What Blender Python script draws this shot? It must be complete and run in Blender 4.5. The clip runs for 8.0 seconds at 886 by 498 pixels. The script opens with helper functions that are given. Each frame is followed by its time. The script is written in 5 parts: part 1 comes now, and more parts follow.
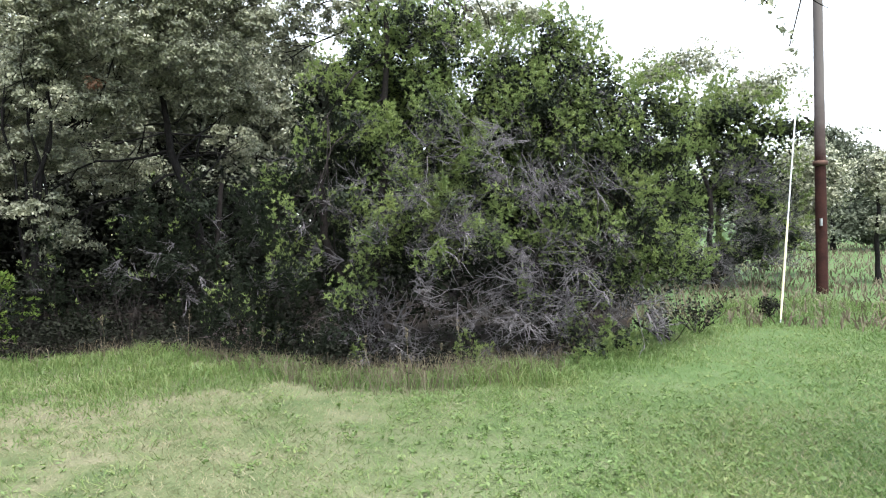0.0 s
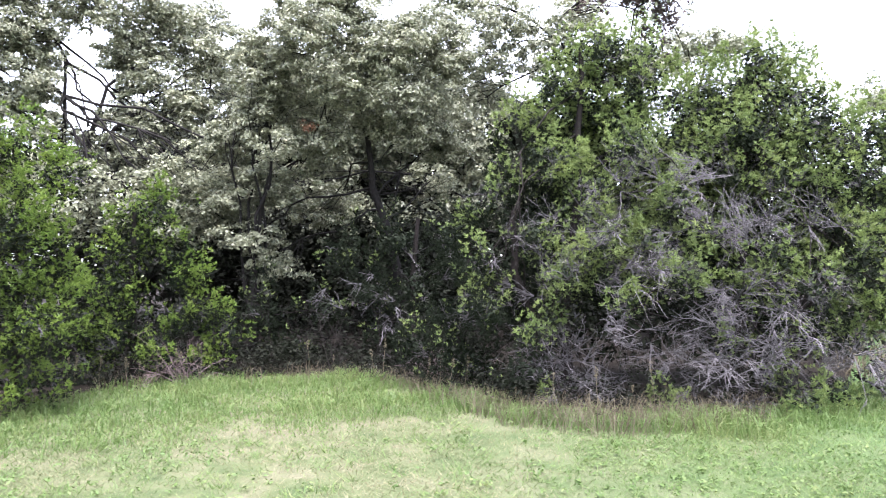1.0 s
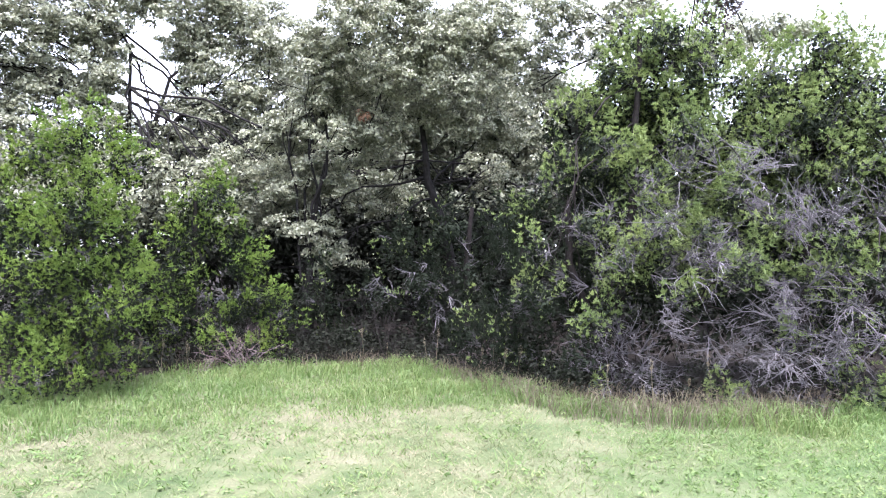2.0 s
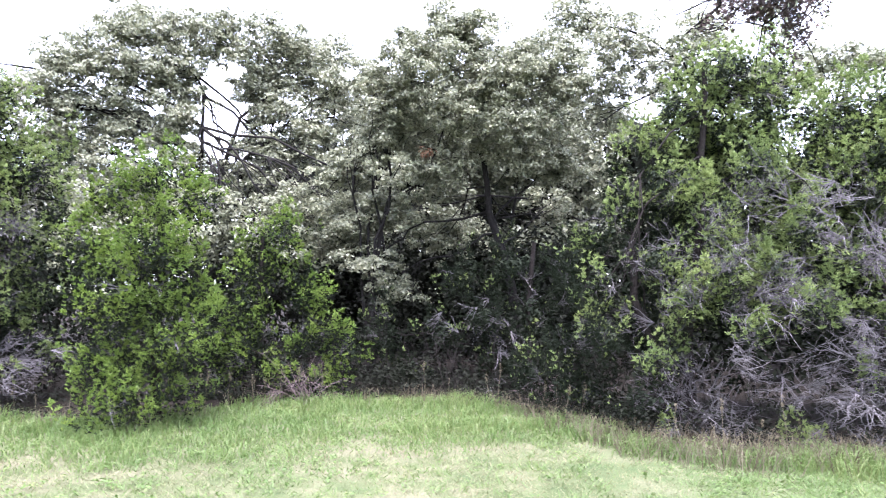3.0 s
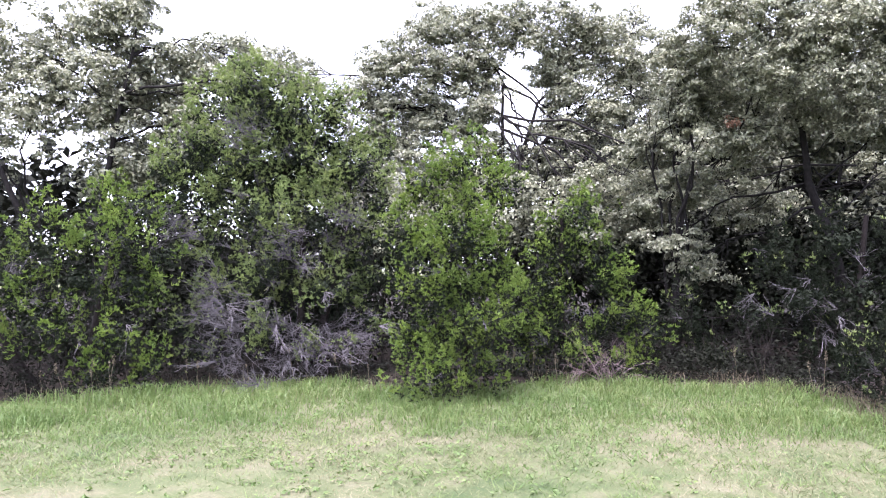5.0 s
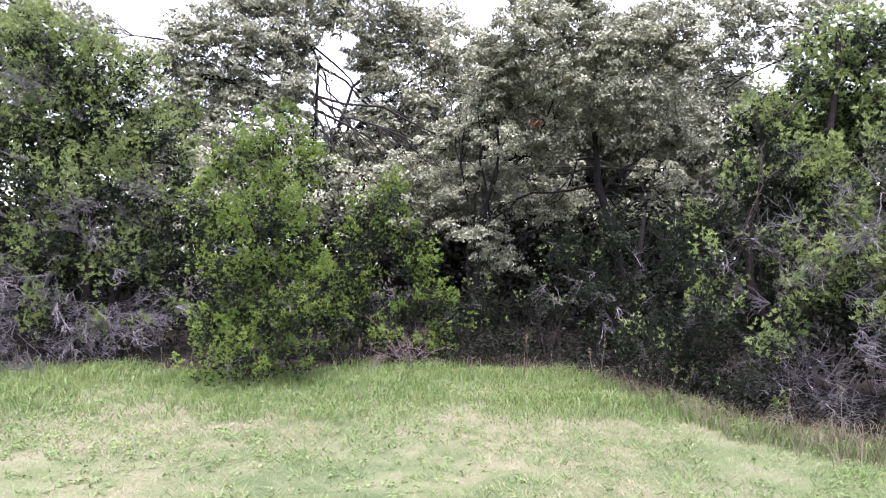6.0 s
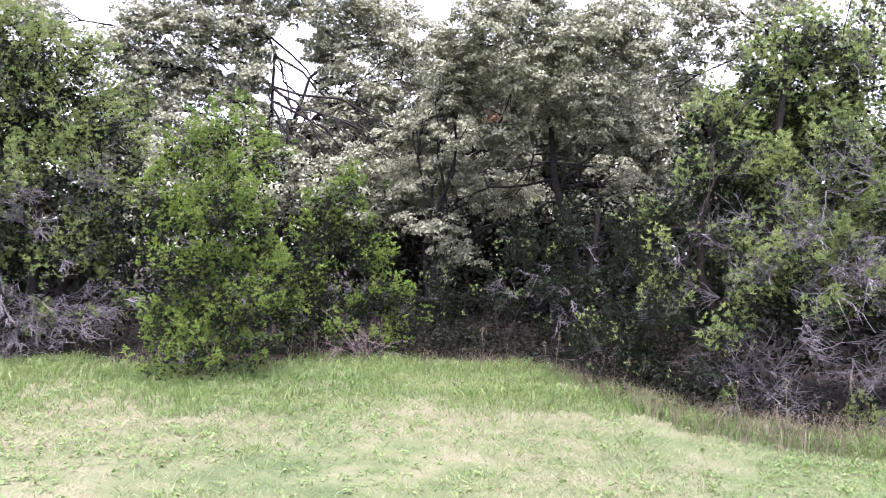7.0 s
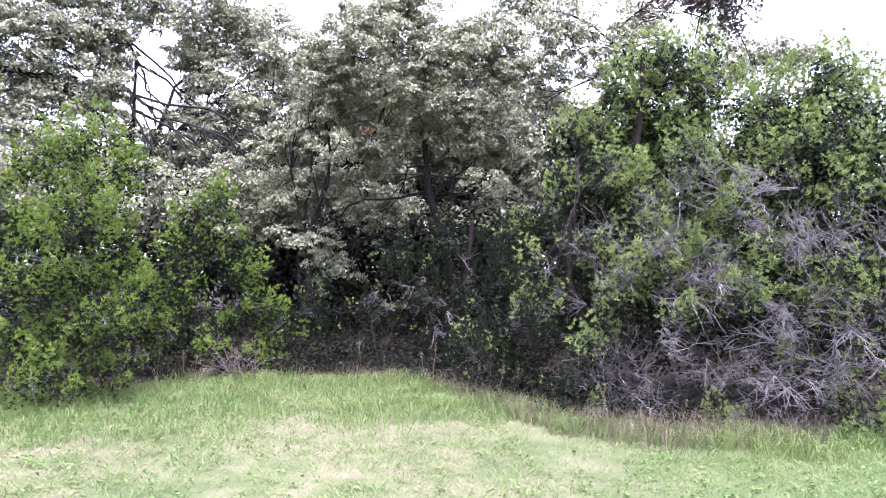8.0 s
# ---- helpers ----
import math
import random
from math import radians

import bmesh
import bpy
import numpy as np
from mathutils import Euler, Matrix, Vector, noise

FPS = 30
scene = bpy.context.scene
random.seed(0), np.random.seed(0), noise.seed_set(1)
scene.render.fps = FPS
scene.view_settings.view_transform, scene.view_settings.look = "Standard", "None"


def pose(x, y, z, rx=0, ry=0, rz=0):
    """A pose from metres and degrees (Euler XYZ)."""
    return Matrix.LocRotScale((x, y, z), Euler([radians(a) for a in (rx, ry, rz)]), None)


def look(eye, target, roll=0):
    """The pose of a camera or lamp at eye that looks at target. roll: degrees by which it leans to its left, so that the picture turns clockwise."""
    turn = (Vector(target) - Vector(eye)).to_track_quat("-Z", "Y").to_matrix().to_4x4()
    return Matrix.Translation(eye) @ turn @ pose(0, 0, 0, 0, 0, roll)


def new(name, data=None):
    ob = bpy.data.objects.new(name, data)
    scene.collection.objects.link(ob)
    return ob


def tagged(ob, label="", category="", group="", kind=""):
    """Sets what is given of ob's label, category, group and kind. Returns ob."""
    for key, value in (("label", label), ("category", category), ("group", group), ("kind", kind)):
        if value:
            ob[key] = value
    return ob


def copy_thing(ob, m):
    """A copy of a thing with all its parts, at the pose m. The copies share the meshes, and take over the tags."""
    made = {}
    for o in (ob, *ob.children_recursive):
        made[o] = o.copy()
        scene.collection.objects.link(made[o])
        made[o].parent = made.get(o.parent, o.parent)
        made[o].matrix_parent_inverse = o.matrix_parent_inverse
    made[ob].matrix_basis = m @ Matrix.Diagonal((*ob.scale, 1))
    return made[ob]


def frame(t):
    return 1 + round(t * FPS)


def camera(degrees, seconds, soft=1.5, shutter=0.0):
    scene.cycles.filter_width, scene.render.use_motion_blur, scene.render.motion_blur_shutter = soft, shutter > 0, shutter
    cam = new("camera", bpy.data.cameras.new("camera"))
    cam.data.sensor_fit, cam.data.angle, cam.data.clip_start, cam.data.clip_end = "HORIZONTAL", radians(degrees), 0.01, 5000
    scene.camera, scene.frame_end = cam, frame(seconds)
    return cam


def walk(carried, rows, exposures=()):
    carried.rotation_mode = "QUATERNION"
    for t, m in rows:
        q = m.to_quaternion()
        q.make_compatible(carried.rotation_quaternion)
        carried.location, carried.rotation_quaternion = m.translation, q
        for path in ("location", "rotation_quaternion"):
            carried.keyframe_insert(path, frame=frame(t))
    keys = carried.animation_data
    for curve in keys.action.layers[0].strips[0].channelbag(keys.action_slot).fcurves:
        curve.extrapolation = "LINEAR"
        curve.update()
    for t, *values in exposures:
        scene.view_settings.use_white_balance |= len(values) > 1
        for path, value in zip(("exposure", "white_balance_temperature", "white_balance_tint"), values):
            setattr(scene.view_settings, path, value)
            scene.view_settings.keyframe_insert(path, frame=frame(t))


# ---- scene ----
cam = camera(60.7, 8.0, soft=1.05, shutter=0.1)
EYE = (0.0, 0.0, 1.55)
# seconds, yaw to the left, pitch up, lean: the camera turns where it stands
TURNS = [
    (0.0, -1.85, -2.03, -1.64), (0.2, -0.1, -1.07, -1.3), (0.5, 4.4, 1.0, -1.3), (0.8, 8.75, 0.85, -0.6),
    (1.0, 12.43, 0.93, -0.55), (1.2, 15.3, 0.87, -0.7), (1.5, 17.83, 1.07, -0.52), (1.7, 17.32, 0.67, -0.67),
    (2.25, 16.1, 0.05, 0.3), (2.8, 17.58, 0.71, 0.95), (3.0, 21.18, 2.8, 0.08), (3.5, 27.1, 2.24, -0.48),
    (3.8, 32.55, 2.36, -0.4), (4.0, 35.38, 2.35, -0.48), (4.2, 37.7, 1.97, -0.9), (4.75, 43.7, 1.45, -0.5),
    (5.3, 42.45, 1.27, 0.2), (5.5, 38.4, 1.48, 0.65), (5.7, 33.9, 1.45, 1.4), (6.0, 29.12, 0.42, 1.88),
    (6.2, 28.75, 0.17, 2.1), (6.5, 28.63, 0.02, 2.68), (6.8, 27.4, -0.1, 2.45), (7.0, 25.84, 0.05, 2.26),
    (7.2, 22.4, 0.33, 1.6), (7.5, 18.17, 0.7, 1.44), (7.8, 17.75, 1.01, 1.52), (8.0, 16.48, 1.27, 1.27),
]


def aimed(yaw, pitch, roll):
    y, p = radians(yaw), radians(pitch)
    ahead = Vector((-math.sin(y) * math.cos(p), math.cos(y) * math.cos(p), math.sin(p)))
    return look(EYE, Vector(EYE) + ahead, roll)


walk(cam, [(t, aimed(y, p, r)) for t, y, p, r in TURNS], [(0.0, 2.12, 6250, 9), (0.5, 2.45, 6150, 15), (1.0, 2.72, 6050, 19), (1.5, 2.8, 5900, 21), (3.0, 2.92, 5820, 23), (4.0, 2.86, 5820, 27), (5.5, 2.54, 5980, 29), (7.0, 2.72, 6020, 30), (8.0, 2.86, 5820, 31)])

# ---- light: bright overcast sky, a weak wide sun high behind the camera ----
world = bpy.data.worlds.new("overcast_sky")
scene.world = world
world.use_nodes = True
wn = world.node_tree
wn.nodes.clear()
SUN_EL, SUN_AZ = 70.0, 160.0
sky = wn.nodes.new("ShaderNodeTexSky")
sky.sky_type, sky.sun_disc = "NISHITA", False
sky.sun_elevation, sky.sun_rotation = radians(SUN_EL), radians(SUN_AZ)
sky.dust_density, sky.air_density, sky.ozone_density = 1.5, 1.0, 1.0
hsv = wn.nodes.new("ShaderNodeHueSaturation")
hsv.inputs["Saturation"].default_value = 0.3
bg = wn.nodes.new("ShaderNodeBackground")
bg.inputs["Strength"].default_value = 0.15
wout = wn.nodes.new("ShaderNodeOutputWorld")
wn.links.new(sky.outputs[0], hsv.inputs["Color"])
wn.links.new(hsv.outputs[0], bg.inputs["Color"])
wn.links.new(bg.outputs[0], wout.inputs["Surface"])

sun = new("sun", bpy.data.lights.new("sun", "SUN"))
sun.data.energy, sun.data.angle, sun.data.color = 2.2, radians(25), (1.0, 0.98, 0.95)
_a, _e = radians(SUN_AZ), radians(SUN_EL)
_s = Vector((math.sin(_a) * math.cos(_e), math.cos(_a) * math.cos(_e), math.sin(_e)))
sun.matrix_world = look(_s * 60, (0, 0, 0))


# ---- materials ----
def nodes_of(name):
    m = bpy.data.materials.new(name)
    m.use_nodes = True
    return m, m.node_tree, m.node_tree.nodes["Principled BSDF"]


def ramp_of(nt, stops):
    r = nt.nodes.new("ShaderNodeValToRGB")
    el = r.color_ramp.elements
    while len(el) < len(stops):
        el.new(0.5)
    for e, (p, c) in zip(el, stops):
        e.position, e.color = p, (*c, 1)
    return r


def noise_of(nt, scale, detail=4, rough=0.6):
    tc = nt.nodes.new("ShaderNodeTexCoord")
    n = nt.nodes.new("ShaderNodeTexNoise")
    n.inputs["Scale"].default_value, n.inputs["Detail"].default_value = scale, detail
    n.inputs["Roughness"].default_value = rough
    nt.links.new(tc.outputs["Object"], n.inputs["Vector"])
    return n


def leaf_material(name, stops, rough=0.55, through_light=0.3, patch=0.8, spread=0.55, sheen=0.5):
    """Leaves: tone by leaf and by patch of the crown, gloss, some light passing through."""
    m, nt, b = nodes_of(name)
    geo = nt.nodes.new("ShaderNodeNewGeometry")
    n = noise_of(nt, patch, 3)
    a = nt.nodes.new("ShaderNodeMath")
    a.operation = "MULTIPLY_ADD"
    a.inputs[1].default_value, a.inputs[2].default_value = spread, 0.5 - spread / 2
    nt.links.new(geo.outputs["Random Per Island"], a.inputs[0])
    c = nt.nodes.new("ShaderNodeMath")
    c.operation = "MULTIPLY_ADD"
    c.inputs[1].default_value = 1.3
    nt.links.new(n.outputs["Fac"], c.inputs[0])
    d = nt.nodes.new("ShaderNodeMath")
    d.operation = "SUBTRACT"
    d.inputs[1].default_value = 0.65
    nt.links.new(a.outputs[0], d.inputs[0])
    nt.links.new(d.outputs[0], c.inputs[2])
    r = ramp_of(nt, stops)
    nt.links.new(c.outputs[0], r.inputs["Fac"])
    nt.links.new(r.outputs["Color"], b.inputs["Base Color"])
    b.inputs["Roughness"].default_value = rough
    b.inputs["Specular IOR Level"].default_value = sheen
    tr = nt.nodes.new("ShaderNodeBsdfTranslucent")
    nt.links.new(r.outputs["Color"], tr.inputs["Color"])
    mix = nt.nodes.new("ShaderNodeMixShader")
    mix.inputs["Fac"].default_value = through_light
    nt.links.new(b.outputs[0], mix.inputs[1])
    nt.links.new(tr.outputs[0], mix.inputs[2])
    nt.links.new(mix.outputs[0], nt.nodes["Material Output"].inputs["Surface"])
    return m


def bark_material(name, dark, light, scale=14, rough=0.9, bump=0.6):
    m, nt, b = nodes_of(name)
    n = noise_of(nt, scale, 6, 0.7)
    r = ramp_of(nt, [(0.3, dark), (0.7, light)])
    nt.links.new(n.outputs["Fac"], r.inputs["Fac"])
    nt.links.new(r.outputs["Color"], b.inputs["Base Color"])
    b.inputs["Roughness"].default_value = rough
    b.inputs["Specular IOR Level"].default_value = 0.12
    bp = nt.nodes.new("ShaderNodeBump")
    bp.inputs["Strength"].default_value, bp.inputs["Distance"].default_value = bump, 0.02
    nt.links.new(n.outputs["Fac"], bp.inputs["Height"])
    nt.links.new(bp.outputs[0], b.inputs["Normal"])
    return m


# Dark needles carry painted shade; bright tips are new growth plus painted top light.
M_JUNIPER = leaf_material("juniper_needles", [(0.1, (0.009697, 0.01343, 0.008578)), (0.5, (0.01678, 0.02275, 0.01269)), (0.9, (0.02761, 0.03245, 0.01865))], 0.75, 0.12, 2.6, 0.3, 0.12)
M_JUNIPER_TIP = leaf_material("young_lit_juniper_tips", [(0.1, (0.107, 0.1517, 0.05581)), (0.5, (0.1909, 0.2483, 0.08333)), (0.9, (0.2961, 0.3453, 0.1191))], 0.6, 0.26, 2.6, 0.3, 0.3)
M_FRESH_TIP = leaf_material("fresh_lit_juniper_tips", [(0.1, (0.07168, 0.1304, 0.02139)), (0.5, (0.1409, 0.2109, 0.03209)), (0.9, (0.2099, 0.275, 0.04937))], 0.6, 0.26, 2.6, 0.4)
M_OAK = leaf_material("live_oak_leaves", [(0.1, (0.05926, 0.06656, 0.0408)), (0.5, (0.1935, 0.2053, 0.1305)), (0.9, (0.3867, 0.3882, 0.2624))], 0.38, 0.26, 4.2, 0.6)
M_FARLEAF = leaf_material("distant_oak_leaves", [(0.1, (0.03, 0.038, 0.024)), (0.5, (0.085, 0.1, 0.066)), (0.9, (0.17, 0.185, 0.13))], 0.6, 0.2, 1.2, 0.6, 0.2)
M_RUST = leaf_material("withered_oak_leaves", [(0.1, (0.09699, 0.04833, 0.02416)), (0.5, (0.1812, 0.09063, 0.04833)), (0.9, (0.2536, 0.1447, 0.08427))], 0.7, 0.2, 1.0)
# Near-black brush: the deep shade of the wood is put into its colour.
M_BRUSH = leaf_material("shade_dark_brush_leaves", [(0.1, (0.005586, 0.006307, 0.004293)), (0.5, (0.01023, 0.01153, 0.007433)), (0.9, (0.01671, 0.01861, 0.01171))], 0.75, 0.1, 0.7, 0.55, 0.1)
M_GRASS = leaf_material("lawn_grass_blades", [(0.05, (0.09328, 0.118, 0.04508)), (0.45, (0.1643, 0.172, 0.08232)), (0.95, (0.2459, 0.216, 0.1352))], 0.6, 0.35, 0.55, 0.7)
M_GREEN = leaf_material("green_grass_blades", [(0.05, (0.06837, 0.1206, 0.02825)), (0.5, (0.1148, 0.1774, 0.04816)), (0.95, (0.1872, 0.2196, 0.07977))], 0.55, 0.4, 0.8, 0.6)
M_STRAW = leaf_material("dry_grass_stalks", [(0.1, (0.06466, 0.04834, 0.02899)), (0.5, (0.1161, 0.09646, 0.06148)), (0.9, (0.1675, 0.1484, 0.09646))], 0.8, 0.3, 1.0)
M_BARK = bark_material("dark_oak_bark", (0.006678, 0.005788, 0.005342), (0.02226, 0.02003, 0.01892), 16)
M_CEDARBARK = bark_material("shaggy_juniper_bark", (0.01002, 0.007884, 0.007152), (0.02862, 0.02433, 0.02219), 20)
M_DEADWOOD = bark_material("grey_dead_wood", (0.06028, 0.05425, 0.05792), (0.1507, 0.1403, 0.146), 9, 0.9, 0.3)
M_DRYLEAF = leaf_material("dry_brown_leaves", [(0.1, (0.02014, 0.0141, 0.0141)), (0.5, (0.04431, 0.03021, 0.0282)), (0.9, (0.08056, 0.05236, 0.04431))], 0.8, 0.15, 1.5)
M_PINKWOOD = bark_material("pinkish_dead_wood", (0.1018, 0.07208, 0.07208), (0.195, 0.1526, 0.1526), 9, 0.9, 0.3)


def pole_material():
    """Creosote-dark foot, weathering to silver grey higher up."""
    m = bark_material("weathered_pole_wood", (0.01802, 0.00742, 0.00636), (0.0424, 0.01802, 0.01378), 6, 0.85, 0.5)
    nt, b = m.node_tree, m.node_tree.nodes["Principled BSDF"]
    tc, sep = nt.nodes.new("ShaderNodeTexCoord"), nt.nodes.new("ShaderNodeSeparateXYZ")
    nt.links.new(tc.outputs["Object"], sep.inputs[0])
    n = noise_of(nt, 3.0, 4)
    a = nt.nodes.new("ShaderNodeMath")
    a.operation = "MULTIPLY_ADD"
    a.inputs[1].default_value = 1.2
    nt.links.new(n.outputs["Fac"], a.inputs[0])
    nt.links.new(sep.outputs["Z"], a.inputs[2])
    mr = nt.nodes.new("ShaderNodeMapRange")
    mr.inputs["From Min"].default_value, mr.inputs["From Max"].default_value = 3.0, 4.4
    nt.links.new(a.outputs[0], mr.inputs["Value"])
    mx = nt.nodes.new("ShaderNodeMixRGB")
    old = b.inputs["Base Color"].links[0].from_socket
    mx.inputs[2].default_value = (0.1086, 0.0954, 0.0901, 1)
    nt.links.new(mr.outputs[0], mx.inputs["Fac"])
    nt.links.new(old, mx.inputs[1])
    nt.links.new(mx.outputs[0], b.inputs["Base Color"])
    return m


M_POLE = pole_material()


def ground_material():
    m, nt, b = nodes_of("grassy_earth")
    big, mid, fine = noise_of(nt, 0.35, 4), noise_of(nt, 2.2, 5), noise_of(nt, 45, 4, 0.7)
    r1 = ramp_of(nt, [(0.38, (0.062, 0.088, 0.036)), (0.48, (0.108, 0.124, 0.06)), (0.58, (0.166, 0.155, 0.1))])
    s = nt.nodes.new("ShaderNodeMath")
    s.operation = "ADD"
    h1, h2 = nt.nodes.new("ShaderNodeMath"), nt.nodes.new("ShaderNodeMath")
    for h, src, k in ((h1, big, 0.5), (h2, mid, 0.5)):
        h.operation = "MULTIPLY"
        h.inputs[1].default_value = k
        nt.links.new(src.outputs["Fac"], h.inputs[0])
    nt.links.new(h1.outputs[0], s.inputs[0])
    nt.links.new(h2.outputs[0], s.inputs[1])
    nt.links.new(s.outputs[0], r1.inputs["Fac"])
    tc, sep = nt.nodes.new("ShaderNodeTexCoord"), nt.nodes.new("ShaderNodeSeparateXYZ")
    nt.links.new(tc.outputs["Object"], sep.inputs[0])
    ad = nt.nodes.new("ShaderNodeMath")
    ad.operation = "MULTIPLY_ADD"
    ad.inputs[1].default_value = 5.0
    nt.links.new(big.outputs["Fac"], ad.inputs[0])
    nt.links.new(sep.outputs["X"], ad.inputs[2])
    mr = nt.nodes.new("ShaderNodeMapRange")
    mr.inputs["From Min"].default_value, mr.inputs["From Max"].default_value = 0.5, 6.0
    mr.inputs["To Max"].default_value = 0.8
    nt.links.new(ad.outputs[0], mr.inputs["Value"])
    gm = nt.nodes.new("ShaderNodeMixRGB")
    gm.inputs[2].default_value = (0.06, 0.118, 0.036, 1)
    nt.links.new(mr.outputs[0], gm.inputs["Fac"])
    nt.links.new(r1.outputs[0], gm.inputs[1])
    mx = nt.nodes.new("ShaderNodeMixRGB")
    mx.blend_type = "MULTIPLY"
    mx.inputs["Fac"].default_value = 0.7
    r2 = ramp_of(nt, [(0.3, (0.45, 0.45, 0.42)), (0.65, (1, 1, 1))])
    nt.links.new(fine.outputs["Fac"], r2.inputs["Fac"])
    nt.links.new(gm.outputs[0], mx.inputs[1])
    nt.links.new(r2.outputs[0], mx.inputs[2])
    nt.links.new(mx.outputs[0], b.inputs["Base Color"])
    b.inputs["Roughness"].default_value = 0.95
    b.inputs["Specular IOR Level"].default_value = 0.15
    bp = nt.nodes.new("ShaderNodeBump")
    bp.inputs["Strength"].default_value, bp.inputs["Distance"].default_value = 0.7, 0.02
    nt.links.new(fine.outputs["Fac"], bp.inputs["Height"])
    nt.links.new(bp.outputs[0], b.inputs["Normal"])
    return m


M_GROUND = ground_material()
# Brown litter, with the shade of the wood's floor put into its colour.
M_LITTER = bark_material("shade_dark_litter_earth", (0.006996, 0.005258, 0.004092), (0.02099, 0.01632, 0.01226), 12, 0.95, 0.8)


# ---- mesh helpers ----
def mesh_of(name, verts, faces, material, smooth=False, second=None, marks=None):
    verts, faces = np.asarray(verts, np.float32), np.asarray(faces, np.int32)
    me = bpy.data.meshes.new(name)
    n, k = faces.shape
    me.vertices.add(len(verts))
    me.vertices.foreach_set("co", verts.ravel())
    me.loops.add(n * k)
    me.loops.foreach_set("vertex_index", faces.ravel())
    me.polygons.add(n)
    me.polygons.foreach_set("loop_start", np.arange(0, n * k, k, dtype=np.int32))
    me.polygons.foreach_set("use_smooth", np.full(n, smooth))
    me.materials.append(material)
    if second:
        me.materials.append(second)
        me.polygons.foreach_set("material_index", marks.astype(np.int32))
    me.update(calc_edges=True)
    return me


def part(name, me, parent, label="", kind=""):
    ob = new(name, me)
    ob.parent = parent
    ob.matrix_parent_inverse = parent.matrix_world.inverted()
    return tagged(ob, label, kind=kind)


def thing(name, base, label, category, group=""):
    ob = new(name)
    ob.location = base
    ob.matrix_world = Matrix.Translation(base)
    return tagged(ob, label, category, group)


def unit(v):
    return v / np.maximum(np.linalg.norm(v, axis=-1, keepdims=True), 1e-9)


def tubes(paths, sides=5):
    """Tapered tubes along paths of (points, radii), as one set of corners and quads."""
    vs, fs, off = [], [], 0
    ang = np.arange(sides) * 2 * math.pi / sides
    ca, sa = np.cos(ang), np.sin(ang)
    j = np.arange(sides)
    for pts, rad in paths:
        pts, rad = np.asarray(pts, float), np.asarray(rad, float)
        k = len(pts)
        tan = unit(np.gradient(pts, axis=0))
        ref = np.array((0.31, 0.17, 0.93)) if abs(tan[0] @ (0.31, 0.17, 0.93)) < 0.9 else np.array((1.0, 0, 0))
        u = unit(np.cross(tan, ref))
        w = np.cross(tan, u)
        ring = pts[:, None] + rad[:, None, None] * (ca[None, :, None] * u[:, None] + sa[None, :, None] * w[:, None])
        vs.append(ring.reshape(-1, 3))
        i = np.arange(k - 1)[:, None] * sides + off
        a, b = i + j, i + (j + 1) % sides
        fs.append(np.stack([a, b, b + sides, a + sides], -1).reshape(-1, 4))
        off += k * sides
    return np.concatenate(vs), np.concatenate(fs)


def bend(a, b, rng, k=7, sag=0.0, wobble=0.06):
    """A wandering way from a to b."""
    a, b = np.asarray(a, float), np.asarray(b, float)
    s = np.linspace(0, 1, k)[:, None]
    length = np.linalg.norm(b - a)
    p = a + (b - a) * s
    w = np.cumsum(rng.normal(0, wobble * length / k ** 0.5, (k, 3)), 0)
    p = p + (w - s * w[-1]) * np.sin(s * math.pi) ** 0.5
    p[:, 2] += sag * length * np.sin(s[:, 0] * math.pi)
    return p


def through_points(points, rng, k=5, wobble=0.03):
    out = [bend(points[i], points[i + 1], rng, k, 0, wobble)[:-1] for i in range(len(points) - 1)]
    return np.concatenate(out + [np.asarray(points[-1:], float)])


def twigs(rng, start, way, length, radius, depth, out, fork=3, spread=0.75, droop=0.0, wander=0.12):
    """A dead branch that forks again and again."""
    k = 4 if depth > 1 else 3
    way = unit(np.asarray(way, float))
    steps = unit(way + np.cumsum(rng.normal(0, wander, (k, 3)), 0) - np.array((0, 0, droop)) * np.linspace(0, 1, k)[:, None]) * length / k
    pts = np.concatenate([[start], start + np.cumsum(steps, 0)])
    out.append((pts, np.linspace(radius, radius * 0.45, k + 1)))
    if depth > 0:
        for _ in range(fork + rng.integers(0, 2)):
            i = rng.integers(1, k + 1)
            d = unit(unit(steps[i - 1]) + rng.normal(0, spread * 0.6, 3))
            twigs(rng, pts[i], d, length * rng.uniform(0.45, 0.75), radius * 0.62, depth - 1, out, fork, spread, droop, wander)
    return out


def lobe_points(lobes, rng, per_m2, inner=0.7, outer=1.06, floor_z=0.05):
    """Points spread through the skins of ellipsoids, with their outward ways."""
    ps, ns = [], []
    for x, y, z, r, h in lobes:
        area = 4 * math.pi * (((r * r) ** 1.6 + 2 * (r * h) ** 1.6) / 3) ** (1 / 1.6)
        n = max(6, int(per_m2 * area))
        d = unit(rng.normal(0, 1, (n, 3)))
        q = rng.uniform(inner, outer, (n, 1)) + rng.normal(0, 0.05, (n, 1))
        ps.append(np.array((x, y, z)) + d * q * (r, r, h))
        ns.append(unit(d / np.array((r, r, h))))
    p, n = np.concatenate(ps), np.concatenate(ns)
    keep = (p[:, 2] > floor_z) & (n[:, 2] > rng.uniform(-1.3, -0.1, len(n)))
    return p[keep], n[keep]


